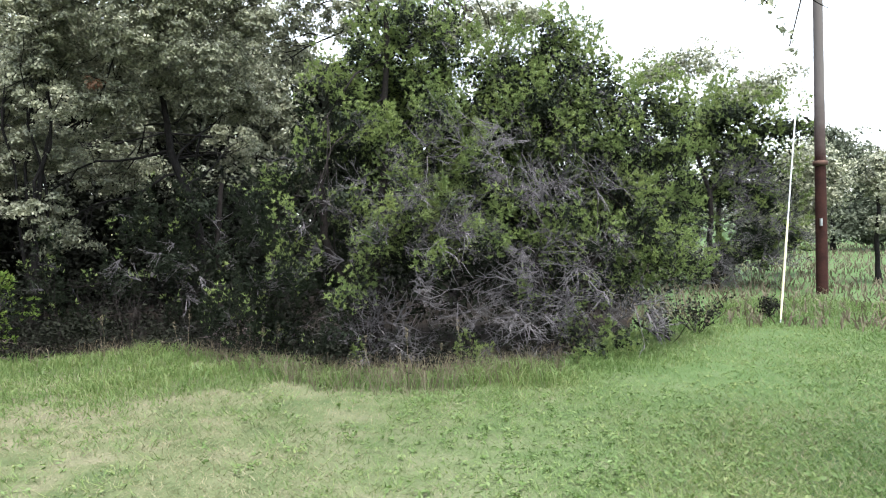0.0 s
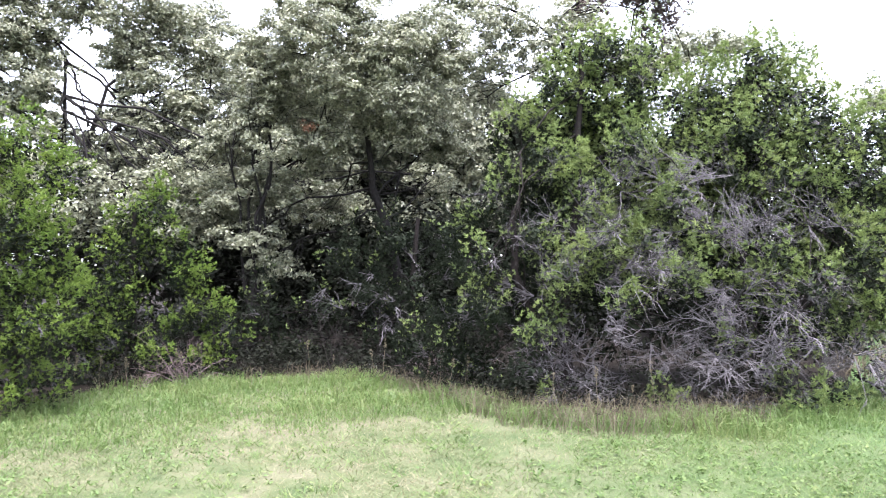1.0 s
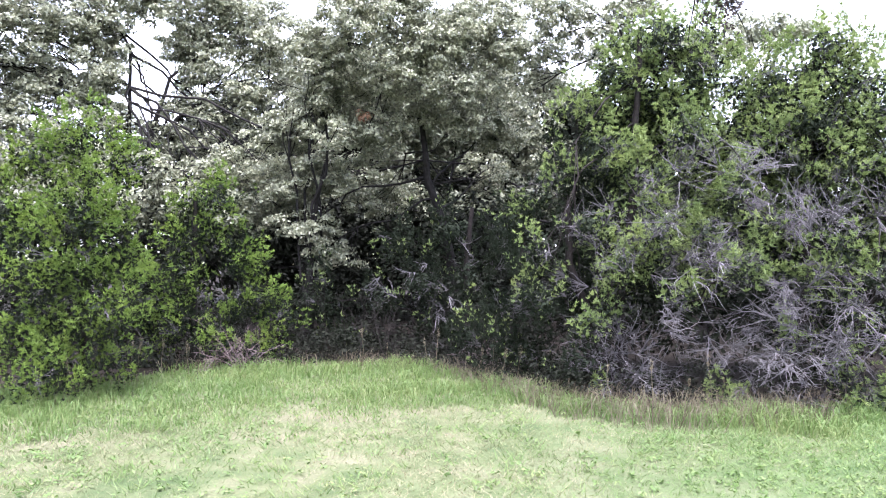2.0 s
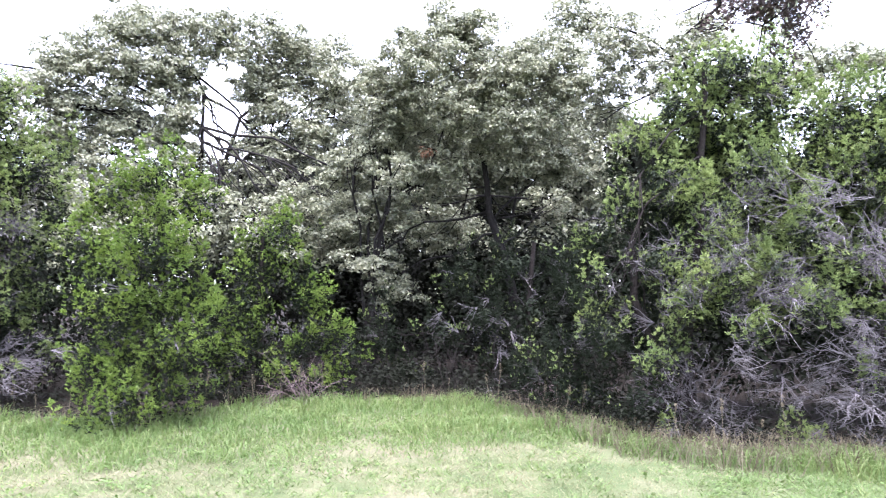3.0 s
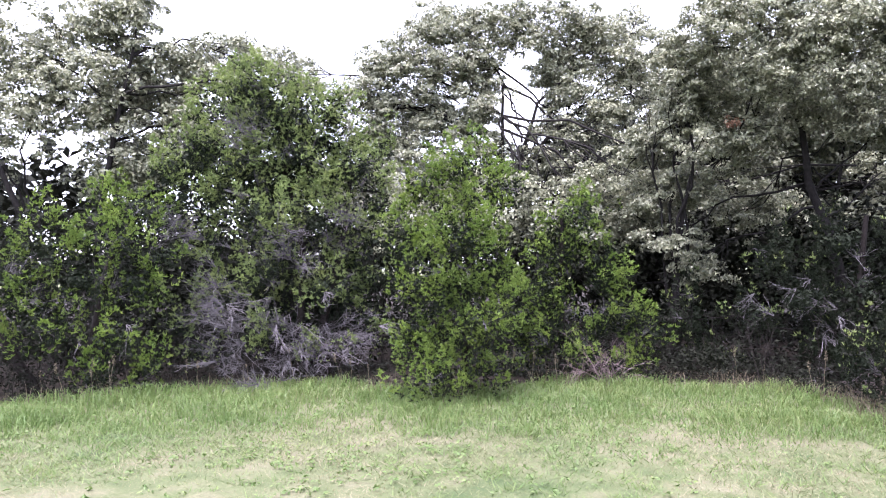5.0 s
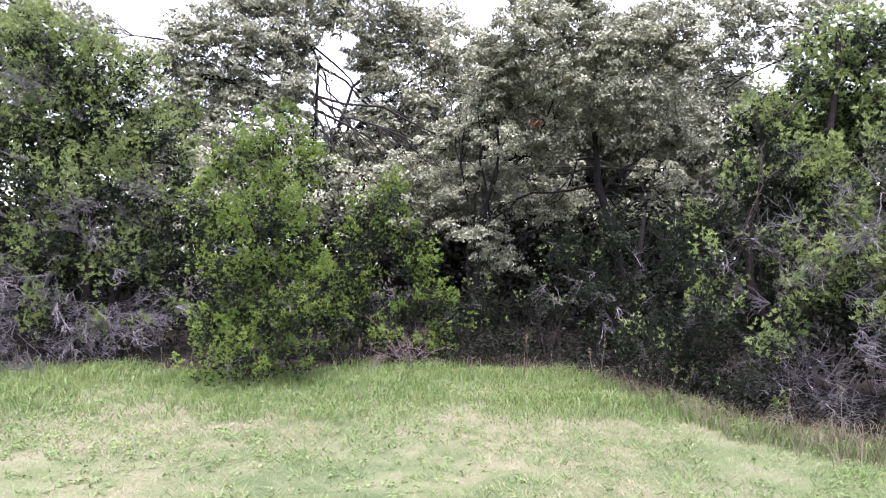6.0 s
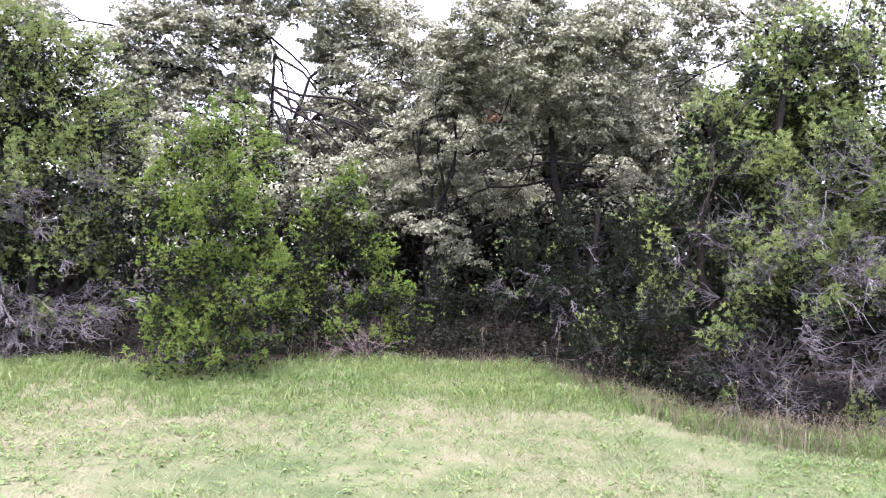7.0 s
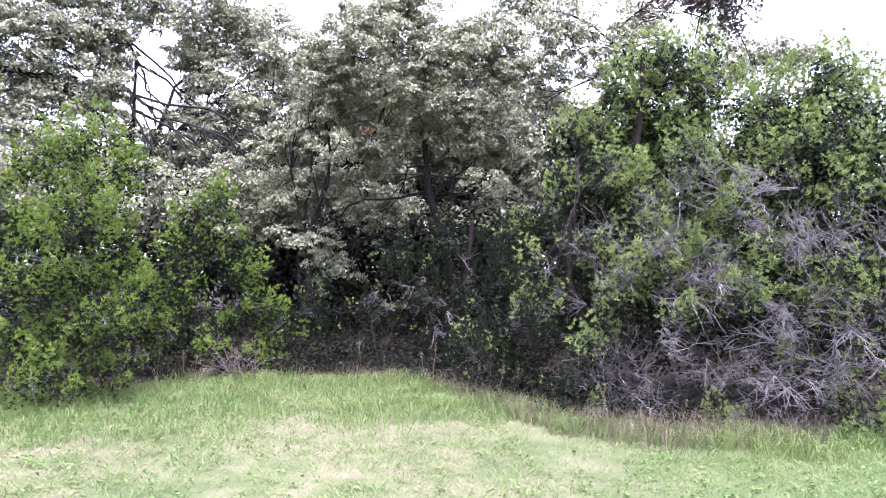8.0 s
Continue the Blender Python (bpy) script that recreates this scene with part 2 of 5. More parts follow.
def broad_leaves(centres, outs, rng, count, size, clump=(0.2, 0.13), up=0.5, cap=-1.0):
    """Clumps of small oval leaves, each a folded quad, on the upper skin of their clump."""
    n = len(centres)
    sc = np.repeat(rng.uniform(0.6, 1.4, (n, 1)), count, 0)
    c = np.repeat(centres, count, 0)
    o = np.repeat(outs, count, 0)
    m = n * count
    off = unit(rng.normal(0, 1, (m, 3)) + o * 0.35)
    off[:, 2] = np.where(off[:, 2] < cap, -0.5 * off[:, 2], off[:, 2])
    q = rng.uniform(0.25, 1, (m, 1)) ** 0.45
    c = c + off * q * sc * (clump[0], clump[0], clump[1])
    nor = unit(o * 0.25 + np.array((0, 0, up)) + off * 0.9 + rng.normal(0, 0.36, (m, 3)))
    ax = unit(np.cross(nor, rng.normal(0, 1, (m, 3))))
    sd = np.cross(nor, ax)
    ln = size * rng.uniform(0.65, 1.3, (m, 1))
    wd = ln * rng.uniform(0.42, 0.62, (m, 1))
    a, b = c - ax * ln / 2, c + ax * ln / 2
    mid = c + nor * ln * 0.08
    v = np.stack([a, mid + sd * wd / 2, b, mid - sd * wd / 2], 1).reshape(-1, 3)
    return v, np.arange(m * 4).reshape(-1, 4)


def core_leaves(lobes, rng, per_m2, size, clump=0.16, reach=0.72, count=6):
    """Larger leaves added inside a crown to block the sky behind it."""
    c, o = lobe_points(lobes, rng, per_m2, 0.1, reach)
    return broad_leaves(c, o, rng, count, size, (clump, clump), 0.2)


def joined(a, b):
    return np.concatenate([a[0], b[0]]), np.concatenate([a[1], b[1] + len(a[0])])


def lawnward(points, outs, rng, least=0.3):
    """Keeps the growth that faces the open lawn, and thins what faces the wood."""
    f = (unit(points * (-1, -1, 0)) * outs).sum(1)
    return rng.uniform(0, 1, len(points)) < np.clip(least + 0.75 + f * 0.9, least, 1)


def spires(points, lobes_at, rng):
    """Draws the upper half of each lobe in to a point, as juniper boughs grow."""
    x, y, z, r, h = lobes_at.T
    up = np.clip((points[:, 2] - z) / h, 0, 1.2)
    k = (1 - 0.55 * up)[:, None]
    c = np.stack([x, y], 1)
    points[:, :2] = c + (points[:, :2] - c) * k
    points[:, 2] += 0.5 * up * h
    return points


def juniper_skin(lobes, rng, per_m2, inner=0.45, outer=1.0):
    ps, ns = [], []
    for lobe in lobes:
        p, n = lobe_points([lobe], rng, per_m2, inner, outer)
        ps.append(spires(p, np.tile(lobe, (len(p), 1)), rng))
        ns.append(n)
    p, n = np.concatenate(ps), np.concatenate(ns)
    keep = lawnward(p, n, rng)
    return p[keep], n[keep]


def juniper_sprays(centres, outs, rng, tufts=12, fingers=7, bough=0.3, length=0.055, fresh=0.5):
    """Boughs of star-shaped tufts; each tuft a spray of short tapering cords. The last result marks bright cords: new
    tips, and upper sides painted as lit.
    """
    n = len(centres)
    m = n * tufts
    big = bough * rng.uniform(0.55, 1.35, (n, 1))
    ax = unit(outs * 0.6 + (0, 0, 0.75) + rng.normal(0, 0.2, (n, 3)))
    A, B, O = np.repeat(ax, tufts, 0), np.repeat(big, tufts, 0), np.repeat(outs, tufts, 0)
    h = np.tile((np.arange(tufts) + 0.5) / tufts, n)[:, None]
    side = rng.normal(0, 1, (m, 3)) + O * 0.4
    side = unit(side - A * (side * A).sum(1, keepdims=True))
    pos = np.repeat(centres, tufts, 0) + A * B * (h - 0.5) + side * B * 0.34 * np.sqrt(1.05 - h) * rng.uniform(0.4, 1.1, (m, 1))
    axis = unit(A * (0.35 + 0.5 * h) + side * (0.6 - 0.3 * h) + (0, 0, 0.25) + rng.normal(0, 0.2, (m, 3)))
    k = m * fingers
    d = unit(np.repeat(axis, fingers, 0) * 0.85 + rng.normal(0, 0.5, (k, 3)))
    ln = np.repeat(length * rng.uniform(0.7, 1.35, (m, 1)), fingers, 0) * rng.uniform(0.6, 1.3, (k, 1))
    p = np.repeat(pos, fingers, 0) + d * ln * 0.15
    u = unit(np.cross(d, rng.normal(0, 1, (k, 3))))
    w = np.cross(d, u)
    rad = ln * 0.085 + 0.002
    v = np.stack([p - u * rad, p + u * rad, p - w * rad, p + w * rad, p + d * ln], 1).reshape(-1, 3)
    i = np.arange(k)[:, None] * 5
    f = np.concatenate([i + (0, 1, 4), i + (2, 3, 4)])
    # Height and upward slope count too, so tops are coloured as if lit.
    age_and_light = np.repeat(rng.normal(0, 0.22, n), tufts * fingers) + np.repeat(0.6 * h[:, 0] + 0.35 * axis[:, 2] + rng.normal(0, 0.12, m), fingers) + 0.35 * d[:, 2] + rng.normal(0, 0.12, k)
    young_lit = age_and_light > np.quantile(age_and_light, 1 - fresh)
    return v, f, np.tile(young_lit, 2)


def bunches(lobes, rng, count=8):
    """Breaks each lobe up into smaller rounded bunches with gaps between."""
    out = []
    for x, y, z, r, h in lobes:
        q = math.sqrt(r * h)
        for _ in range(count):
            d = unit(rng.normal(0, 1, 3)) * rng.uniform(0.3, 0.85)
            k = q * rng.uniform(0.4, 0.64)
            out.append((x + d[0] * r, y + d[1] * r, z + d[2] * h, k, k * 0.85))
    return out


def leaf_puffs(centres, outs, rng, count, size, radius):
    """Rounded sprays of small oval leaves that cover the upper and outer side of each puff."""
    n = len(centres)
    m = n * count
    r = np.repeat(radius * rng.uniform(0.55, 1.45, (n, 1)), count, 0)
    o = np.repeat(outs, count, 0)
    off = unit(rng.normal(0, 1, (m, 3)) + o * 0.55 + (0, 0, 0.4))
    off[:, 2] = np.where(off[:, 2] < -0.3, -0.6 * off[:, 2], off[:, 2])
    c = np.repeat(centres, count, 0) + off * r * rng.uniform(0.35, 1, (m, 1)) ** 0.5 * (1, 1, 0.72)
    nor = unit(off * 0.6 + o * 0.25 + (0, 0, 0.1) + rng.normal(0, 0.55, (m, 3)))
    ax = unit(np.cross(nor, rng.normal(0, 1, (m, 3))))
    sd = np.cross(nor, ax)
    ln = size * rng.uniform(0.65, 1.35, (m, 1))
    wd = ln * rng.uniform(0.45, 0.68, (m, 1))
    a, b = c - ax * ln / 2, c + ax * ln / 2
    mid = c + nor * ln * 0.09
    v = np.stack([a, mid + sd * wd / 2, b, mid - sd * wd / 2], 1).reshape(-1, 3)
    return v, np.arange(m * 4).reshape(-1, 4)


def nearest_on(path, p):
    i = int(np.argmin(np.linalg.norm(path - p, axis=1)))
    return i


# ---- ground ----
def build_ground():
    rad = np.concatenate([[0.0], np.geomspace(0.6, 900, 70)])
    seg = 128
    th = np.arange(seg) * 2 * math.pi / seg
    x = rad[:, None] * np.sin(th)[None]
    y = rad[:, None] * np.cos(th)[None]
    z = 0.012 * np.sin(x * 1.7 + 0.4) * np.cos(y * 1.3) + 0.01 * np.sin(x * 0.6 - y * 0.9)
    z = z * np.clip(40 / np.maximum(rad[:, None], 1), 0, 1)
    v = np.stack([x, y, z - 0.01], -1).reshape(-1, 3)
    i = np.arange(len(rad) - 1)[:, None] * seg
    j = np.arange(seg)
    f = np.stack([i + j, i + seg + j, i + seg + (j + 1) % seg, i + (j + 1) % seg], -1).reshape(-1, 4)
    tagged(new("ground", mesh_of("ground", v, f[:, ::-1], M_GROUND, True)), "pale green mown lawn with straw-coloured worn patches", "lawn", kind="structure")


build_ground()


# ---- the crowns: lobes as x, y, z, half width, half height ----
JUNIPER_FRONT = [
    (-5.96, 6.62, 2.72, 0.39, 0.3), (-6.29, 6.34, 2.48, 0.35, 0.3), (-5.73, 6.94, 2.43, 0.29, 0.33), (-6.5, 6.23, 1.97, 0.37, 0.37),
    (-5.84, 6.45, 1.9, 0.56, 0.39), (-6.24, 6.26, 1.37, 0.5, 0.4), (-5.72, 6.77, 1.45, 0.43, 0.4), (-6.42, 6.27, 0.77, 0.37, 0.41),
    (-5.71, 6.62, 0.89, 0.4, 0.43), (-6.07, 6.25, 0.3, 0.5, 0.32), (-5.78, 6.86, 0.34, 0.31, 0.27),
]
JUNIPER_SMALL = [
    (-5.83, 8.85, 2.25, 0.5, 0.29), (-6.07, 8.72, 1.8, 0.44, 0.38), (-5.57, 9.04, 1.48, 0.44, 0.44), (-5.44, 9.15, 0.89, 0.44, 0.36),
    (-6.25, 8.64, 1.23, 0.4, 0.4), (-6.2, 8.66, 0.64, 0.4, 0.4), (-5.13, 9.48, 0.57, 0.37, 0.33), (-5.72, 8.93, 0.41, 0.4, 0.28),
    (-6.66, 8.59, 0.86, 0.37, 0.49), (-6.66, 8.59, 0.25, 0.37, 0.29), (-5.29, 9.29, 0.18, 0.32, 0.19),
]
JUNIPER_WIDE = [
    (-9.34, 5.87, 4.07, 0.49, 0.34), (-9.71, 5.5, 3.77, 0.41, 0.34), (-8.75, 6.78, 3.71, 0.56, 0.36), (-8.95, 6.41, 3.15, 0.59, 0.42),
    (-8.54, 7.25, 2.98, 0.41, 0.34), (-9.45, 5.75, 2.99, 0.55, 0.4), (-9.77, 5.44, 2.55, 0.49, 0.41), (-9.04, 5.77, 2.27, 0.53, 0.39),
    (-8.66, 6.5, 2.23, 0.54, 0.45), (-8.57, 7.19, 1.89, 0.44, 0.46), (-9.71, 5.5, 1.85, 0.49, 0.46), (-8.92, 5.92, 1.55, 0.56, 0.4),
    (-8.51, 6.6, 1.24, 0.61, 0.42), (-9.67, 5.54, 1.07, 0.47, 0.44), (-8.98, 5.85, 0.63, 0.61, 0.36), (-8.61, 6.6, 0.49, 0.62, 0.37),
    (-9.88, 5.35, 0.37, 0.43, 0.34), (-8.52, 7.33, 0.82, 0.34, 0.51), (-9.65, 6.62, 2.73, 0.97, 0.8), (-9.33, 6.38, 3.76, 0.61, 0.48),
    (-9.8, 5.95, 3.66, 0.53, 0.48),
]
JUNIPER_WIDE_FILL = [
    (-9.7, 5.4, 3.2, 0.5, 0.42), (-9.9, 5.0, 2.9, 0.48, 0.38), (-9.45, 5.9, 3.0, 0.5, 0.4),
    (-8.92, 7.08, 3.32, 0.52, 0.52), (-10.22, 5.37, 1.93, 0.52, 0.52), (-9.53, 6.1, 1.3, 1.02, 0.77), (-9.06, 6.81, 1.56, 0.77, 0.68),
    (-10.32, 5.28, 0.82, 0.52, 0.61), (-8.73, 7.5, 1.31, 0.43, 0.69), (-9.08, 6.39, 3.73, 0.68, 0.51), (-9.48, 6.01, 4.03, 0.52, 0.35),
    (-8.72, 7.03, 2.96, 0.6, 0.47), (-8.55, 7.43, 2.41, 0.43, 0.43), (-8.79, 7.85, 3.32, 0.31, 0.32),
]
JUNIPER_EDGE = [
    (-9.61, 4.02, 1.87, 0.52, 0.33), (-9.71, 3.72, 1.39, 0.47, 0.47), (-9.55, 4.27, 1.32, 0.46, 0.39), (-9.42, 3.96, 0.68, 0.45, 0.31),
    (-9.5, 4.62, 1.71, 0.36, 0.38), (-9.66, 3.85, 0.27, 0.39, 0.36), (-9.52, 4.45, 0.26, 0.4, 0.32), (-9.9, 3.35, 1.78, 0.55, 0.47),
    (-9.92, 3.32, 0.92, 0.55, 0.55), (-10.12, 3.03, 1.32, 0.56, 0.56), (-10.03, 4.36, 2.29, 0.74, 0.29),
]
OAK_LEFT = [
    (-12.96, 5.29, 5.5, 0.93, 0.55), (-13.02, 5.16, 4.64, 0.97, 0.65), (-12.66, 6.09, 4.88, 0.87, 0.65), (-12.93, 5.36, 3.88, 0.85, 0.48),
    (-12.58, 6.36, 4.1, 0.76, 0.54), (-12.47, 6.83, 5.26, 0.61, 0.44), (-12.5, 6.68, 3.45, 0.59, 0.38), (-13.4, 4.45, 5.18, 0.99, 0.77),
    (-13.46, 4.35, 4.09, 0.97, 0.76), (-13.85, 3.76, 4.74, 1, 0.77), (-13.92, 3.66, 3.67, 0.99, 0.66), (-12.76, 5.8, 3.22, 0.53, 0.32),
    (-13.4, 7.08, 4.68, 0.93, 0.7), (-13.65, 6.27, 4.77, 1.04, 0.81), (-13.22, 7.88, 5.47, 0.72, 0.54), (-13.83, 5.8, 3.2, 0.91, 0.45),
]
OAK_LEFT_MORE = [(-14 * math.sin(radians(a)), 14 * math.cos(radians(a)), z, 0.62, 0.46) for a, z in (
    (55, 4.9), (57, 4.0), (59, 4.6), (60, 3.6), (62, 4.2), (64, 3.5), (58, 5.3), (65.5, 6.0), (68, 5.6), (66.5, 4.4))]
OAK_FAR = [
    (-9.94, 11.23, 6.37, 1.42, 0.47), (-10.81, 10.52, 5.66, 1, 0.71), (-11.39, 10.08, 4.92, 0.65, 0.65), (-10.63, 10.66, 5.04, 0.58, 0.41),
    (-11.2, 10.22, 4.01, 0.52, 0.35), (-8.62, 12.51, 6.15, 0.96, 0.6), (-8.01, 13.17, 5.56, 0.84, 0.78), (-8.61, 12.51, 5.11, 0.59, 0.82),
    (-7.65, 13.57, 6.24, 0.55, 0.49), (-10.1, 11.09, 5.39, 0.52, 0.47), (-10.18, 11.03, 4.25, 0.57, 0.34), (-8.4, 12.74, 3.97, 0.7, 0.41),
    (-9.27, 11.85, 6.05, 0.65, 0.41), (-7.49, 13.77, 4.91, 0.6, 0.66), (-8.76, 12.36, 3.33, 0.69, 0.46), (-8.03, 13.14, 3.13, 0.7, 0.47),
    (-11.33, 10.13, 3.27, 0.69, 0.46), (-15.12, 10.95, 6.05, 0.87, 0.43), (-9.76, 11.4, 4.72, 0.44, 0.58), (-8.75, 12.37, 4.36, 0.49, 0.46),
    (-9.75, 11.4, 3.81, 0.57, 0.32), (-9.08, 12.03, 3.54, 0.69, 0.32), (-8.08, 13.08, 4.45, 0.54, 0.38), (-7.56, 13.68, 4.08, 0.57, 0.45),
    (-10.11, 11.89, 5.38, 0.46, 0.41), (-9.05, 12.9, 5.55, 0.44, 0.49), (-10.95, 11.17, 4.71, 0.66, 0.36), (-11.41, 10.8, 4.58, 0.54, 0.34),
]
OAK_FAR_LOW = [(-13.6 * math.sin(radians(a)), 13.6 * math.cos(radians(a)), z, 0.75, 0.46) for a, z in (
    (26, 2.9), (28.5, 2.3), (30, 3.0), (32, 2.2), (33.5, 2.85), (36, 2.3), (37.5, 2.8), (40, 2.2), (41, 2.85), (44, 2.4), (45, 3.0), (48, 2.3))]
OAK_FAR_HIGH = [(-15 * math.sin(radians(a)), 15 * math.cos(radians(a)), z, 0.52, 0.45) for a, z in (
    (48.5, 3.5), (50, 4.1), (52, 3.3), (50.5, 4.9), (46.0, 3.7), (44.5, 6.3), (41.0, 6.4), (33.4, 6.1), (30.8, 6.0), (37.5, 6.3),
    (41.4, 4.7), (47.9, 4.7), (44.5, 5.5), (33.4, 5.0), (31.3, 4.3), (47.9, 5.5), (35.0, 5.6), (29.6, 5.45), (41.3, 5.6), (44.6, 4.3))]
OAK_MAIN = [
    (-5.5, 11.0, 4.05, 0.5, 0.4), (-5.75, 11.2, 3.6, 0.5, 0.4), (-5.3, 11.2, 4.5, 0.5, 0.4),
    (-3.76, 10.55, 5.13, 0.84, 0.4), (-4.5, 10.31, 4.63, 0.66, 0.48), (-3.02, 10.91, 4.76, 0.84, 0.53), (-3.66, 10.6, 4.23, 0.87, 0.43),
    (-5.12, 10.67, 4.15, 0.59, 0.41), (-2.68, 11.66, 4.14, 0.6, 0.55), (-4.46, 10.84, 3.37, 0.89, 0.43), (-6.12, 10.98, 3.3, 0.69, 0.4),
    (-2.94, 11.62, 3.5, 0.69, 0.41), (-5.23, 11.45, 2.78, 0.71, 0.43), (-5.96, 11.59, 2.64, 0.49, 0.35), (-5.54, 11.28, 1.99, 0.52, 0.38),
    (-5.23, 11.35, 1.45, 0.55, 0.28), (-2.52, 12.32, 3.48, 0.48, 0.53), (-3.62, 11.59, 3.82, 0.56, 0.37), (-4.57, 11.33, 4.11, 0.75, 0.47),
    (-3.19, 13.14, 2.95, 0.61, 0.36), (-4.8, 12.41, 2.31, 0.6, 0.4), (-4.12, 10.21, 4.91, 0.69, 0.43), (-3.22, 10.58, 4.28, 0.69, 0.43),
    (-5.16, 10.56, 4.66, 0.55, 0.46), (-2.61, 11.37, 4.68, 0.64, 0.55),
]
OAK_BACK = [
    (-7.73, 14.01, 2.83, 0.97, 0.6), (-6.93, 14.47, 3.65, 0.85, 0.61), (-6.04, 14.99, 2.59, 0.98, 0.61), (-4.6, 15.84, 2.48, 0.87, 0.5),
    (-3.75, 16.33, 2.71, 1.01, 0.76), (-3.01, 16.76, 3.62, 0.9, 0.77), (-2.65, 16.96, 2.49, 0.91, 0.78), (-4.51, 15.89, 4.33, 0.76, 0.63),
    (-7.83, 13.95, 2.11, 0.96, 0.48), (-5.56, 15.28, 3.29, 0.49, 0.49), (-10.37, 12.52, 3.32, 0.99, 0.49), (-11.47, 11.91, 3.33, 0.88, 0.5),
    (-13.28, 10.88, 3.21, 1.04, 0.65), (-4.6, 15.84, 3.63, 0.75, 0.5), (-4.98, 15.62, 4.22, 0.63, 0.45), (-5.36, 15.39, 3.64, 0.62, 0.45),
    (-5.75, 15.16, 3.88, 0.62, 0.44),
]
# crown added out of sight behind the tall oak, to shade the recess
OAK_SHADE_ADDED = [
    (-8.28, 16.04, 5.67, 1.25, 0.77), (-6.96, 17.24, 6.13, 1.3, 0.79), (-5.21, 16.71, 5.88, 1.22, 0.81), (-3.96, 17.24, 5.56, 1.23, 0.82),
    (-2.88, 17.82, 5.04, 1.11, 0.83), (-8.23, 17.49, 4.8, 1.33, 0.74), (-5.65, 15.52, 4.51, 1.14, 0.63), (-4.18, 15.51, 4.24, 1.1, 0.61),
    (-3.18, 16.56, 4.06, 1.03, 0.64), (-5.91, 14.65, 4.86, 1.09, 0.61), (-4.33, 14.91, 4.82, 1.08, 0.6), (-3.29, 15.63, 4.6, 0.98, 0.61),
]
OAK_BEHIND = [
    (-1.78, 13.55, 5.85, 0.81, 0.49), (-2.75, 13.69, 6.33, 0.78, 0.44), (-2.19, 13.6, 5.16, 0.7, 0.48), (-0.97, 13.5, 5.22, 0.63, 0.53),
    (1.38, 13.68, 5.15, 0.48, 0.48), (-2.49, 13.65, 4.4, 0.64, 0.53), (0.56, 13.56, 4.86, 0.63, 0.42), (2.02, 13.82, 5.15, 0.54, 0.38),
    (-0.3, 13.5, 5.78, 0.64, 0.43),
]
JUNIPER_BIG = [
    (-0.04, 9, 3.98, 0.53, 0.28), (-0.54, 9.03, 3.55, 0.43, 0.33), (0.38, 8.94, 3.57, 0.41, 0.33), (-0.99, 9.13, 3.18, 0.41, 0.34),
    (0.26, 8.52, 2.77, 0.36, 0.36), (-0.69, 8.76, 2.68, 0.39, 0.33), (-0.18, 8.6, 2.35, 0.34, 0.3), (-0.81, 8.5, 1.82, 0.35, 0.26),
    (-0.09, 8.5, 1.68, 0.22, 0.22), (0.72, 8.71, 2.3, 0.3, 0.3), (-0.15, 9.5, 3.31, 0.73, 0.65), (-0.11, 9.5, 1.27, 0.86, 0.64),
    (0.89, 9.54, 3.06, 0.48, 0.58),
]
JUNIPER_FLANK = [
    (-1.21, 8.94, 2.58, 0.34, 0.29), (-1.31, 8.61, 2.12, 0.38, 0.26), (-1.72, 8.65, 1.8, 0.37, 0.25), (-1.35, 8.39, 1.44, 0.35, 0.26),
    (-1.29, 8.2, 0.97, 0.28, 0.24), (-0.88, 8.13, 0.4, 0.27, 0.21), (-0.81, 9.62, 2.06, 0.8, 0.65), (-0.94, 9.35, 0.86, 0.64, 0.5),
    (-1.86, 8.94, 0.88, 0.38, 0.34), (-1.88, 8.84, 0.35, 0.38, 0.25), (-1.47, 8.68, 0.38, 0.27, 0.2), (-2.36, 9.25, 0.43, 0.29, 0.26),
]
JUNIPER_TUFTS = [
    (-1.33, 8.24, 1.56, 0.26, 0.18), (-0.47, 8.09, 1.36, 0.24, 0.16), (0.74, 7.97, 1.38, 0.22, 0.16), (-0.8, 8.14, 0.75, 0.26, 0.16),
    (-1.48, 8.27, 1.07, 0.23, 0.16), (-0.63, 8.12, 0.04, 0.31, 0.11), (1.59, 7.95, 1.66, 0.2, 0.2), (1.89, 7.95, 1.32, 0.25, 0.18),
    (1.25, 7.95, 0.01, 0.27, 0.11), (2.78, 8.45, 1.18, 0.34, 0.3), (0.13, 8.02, 1.1, 0.22, 0.13), (-0.09, 8.04, 1.71, 0.19, 0.15),
    (1.84, 8.14, 0.1, 0.32, 0.15),
]
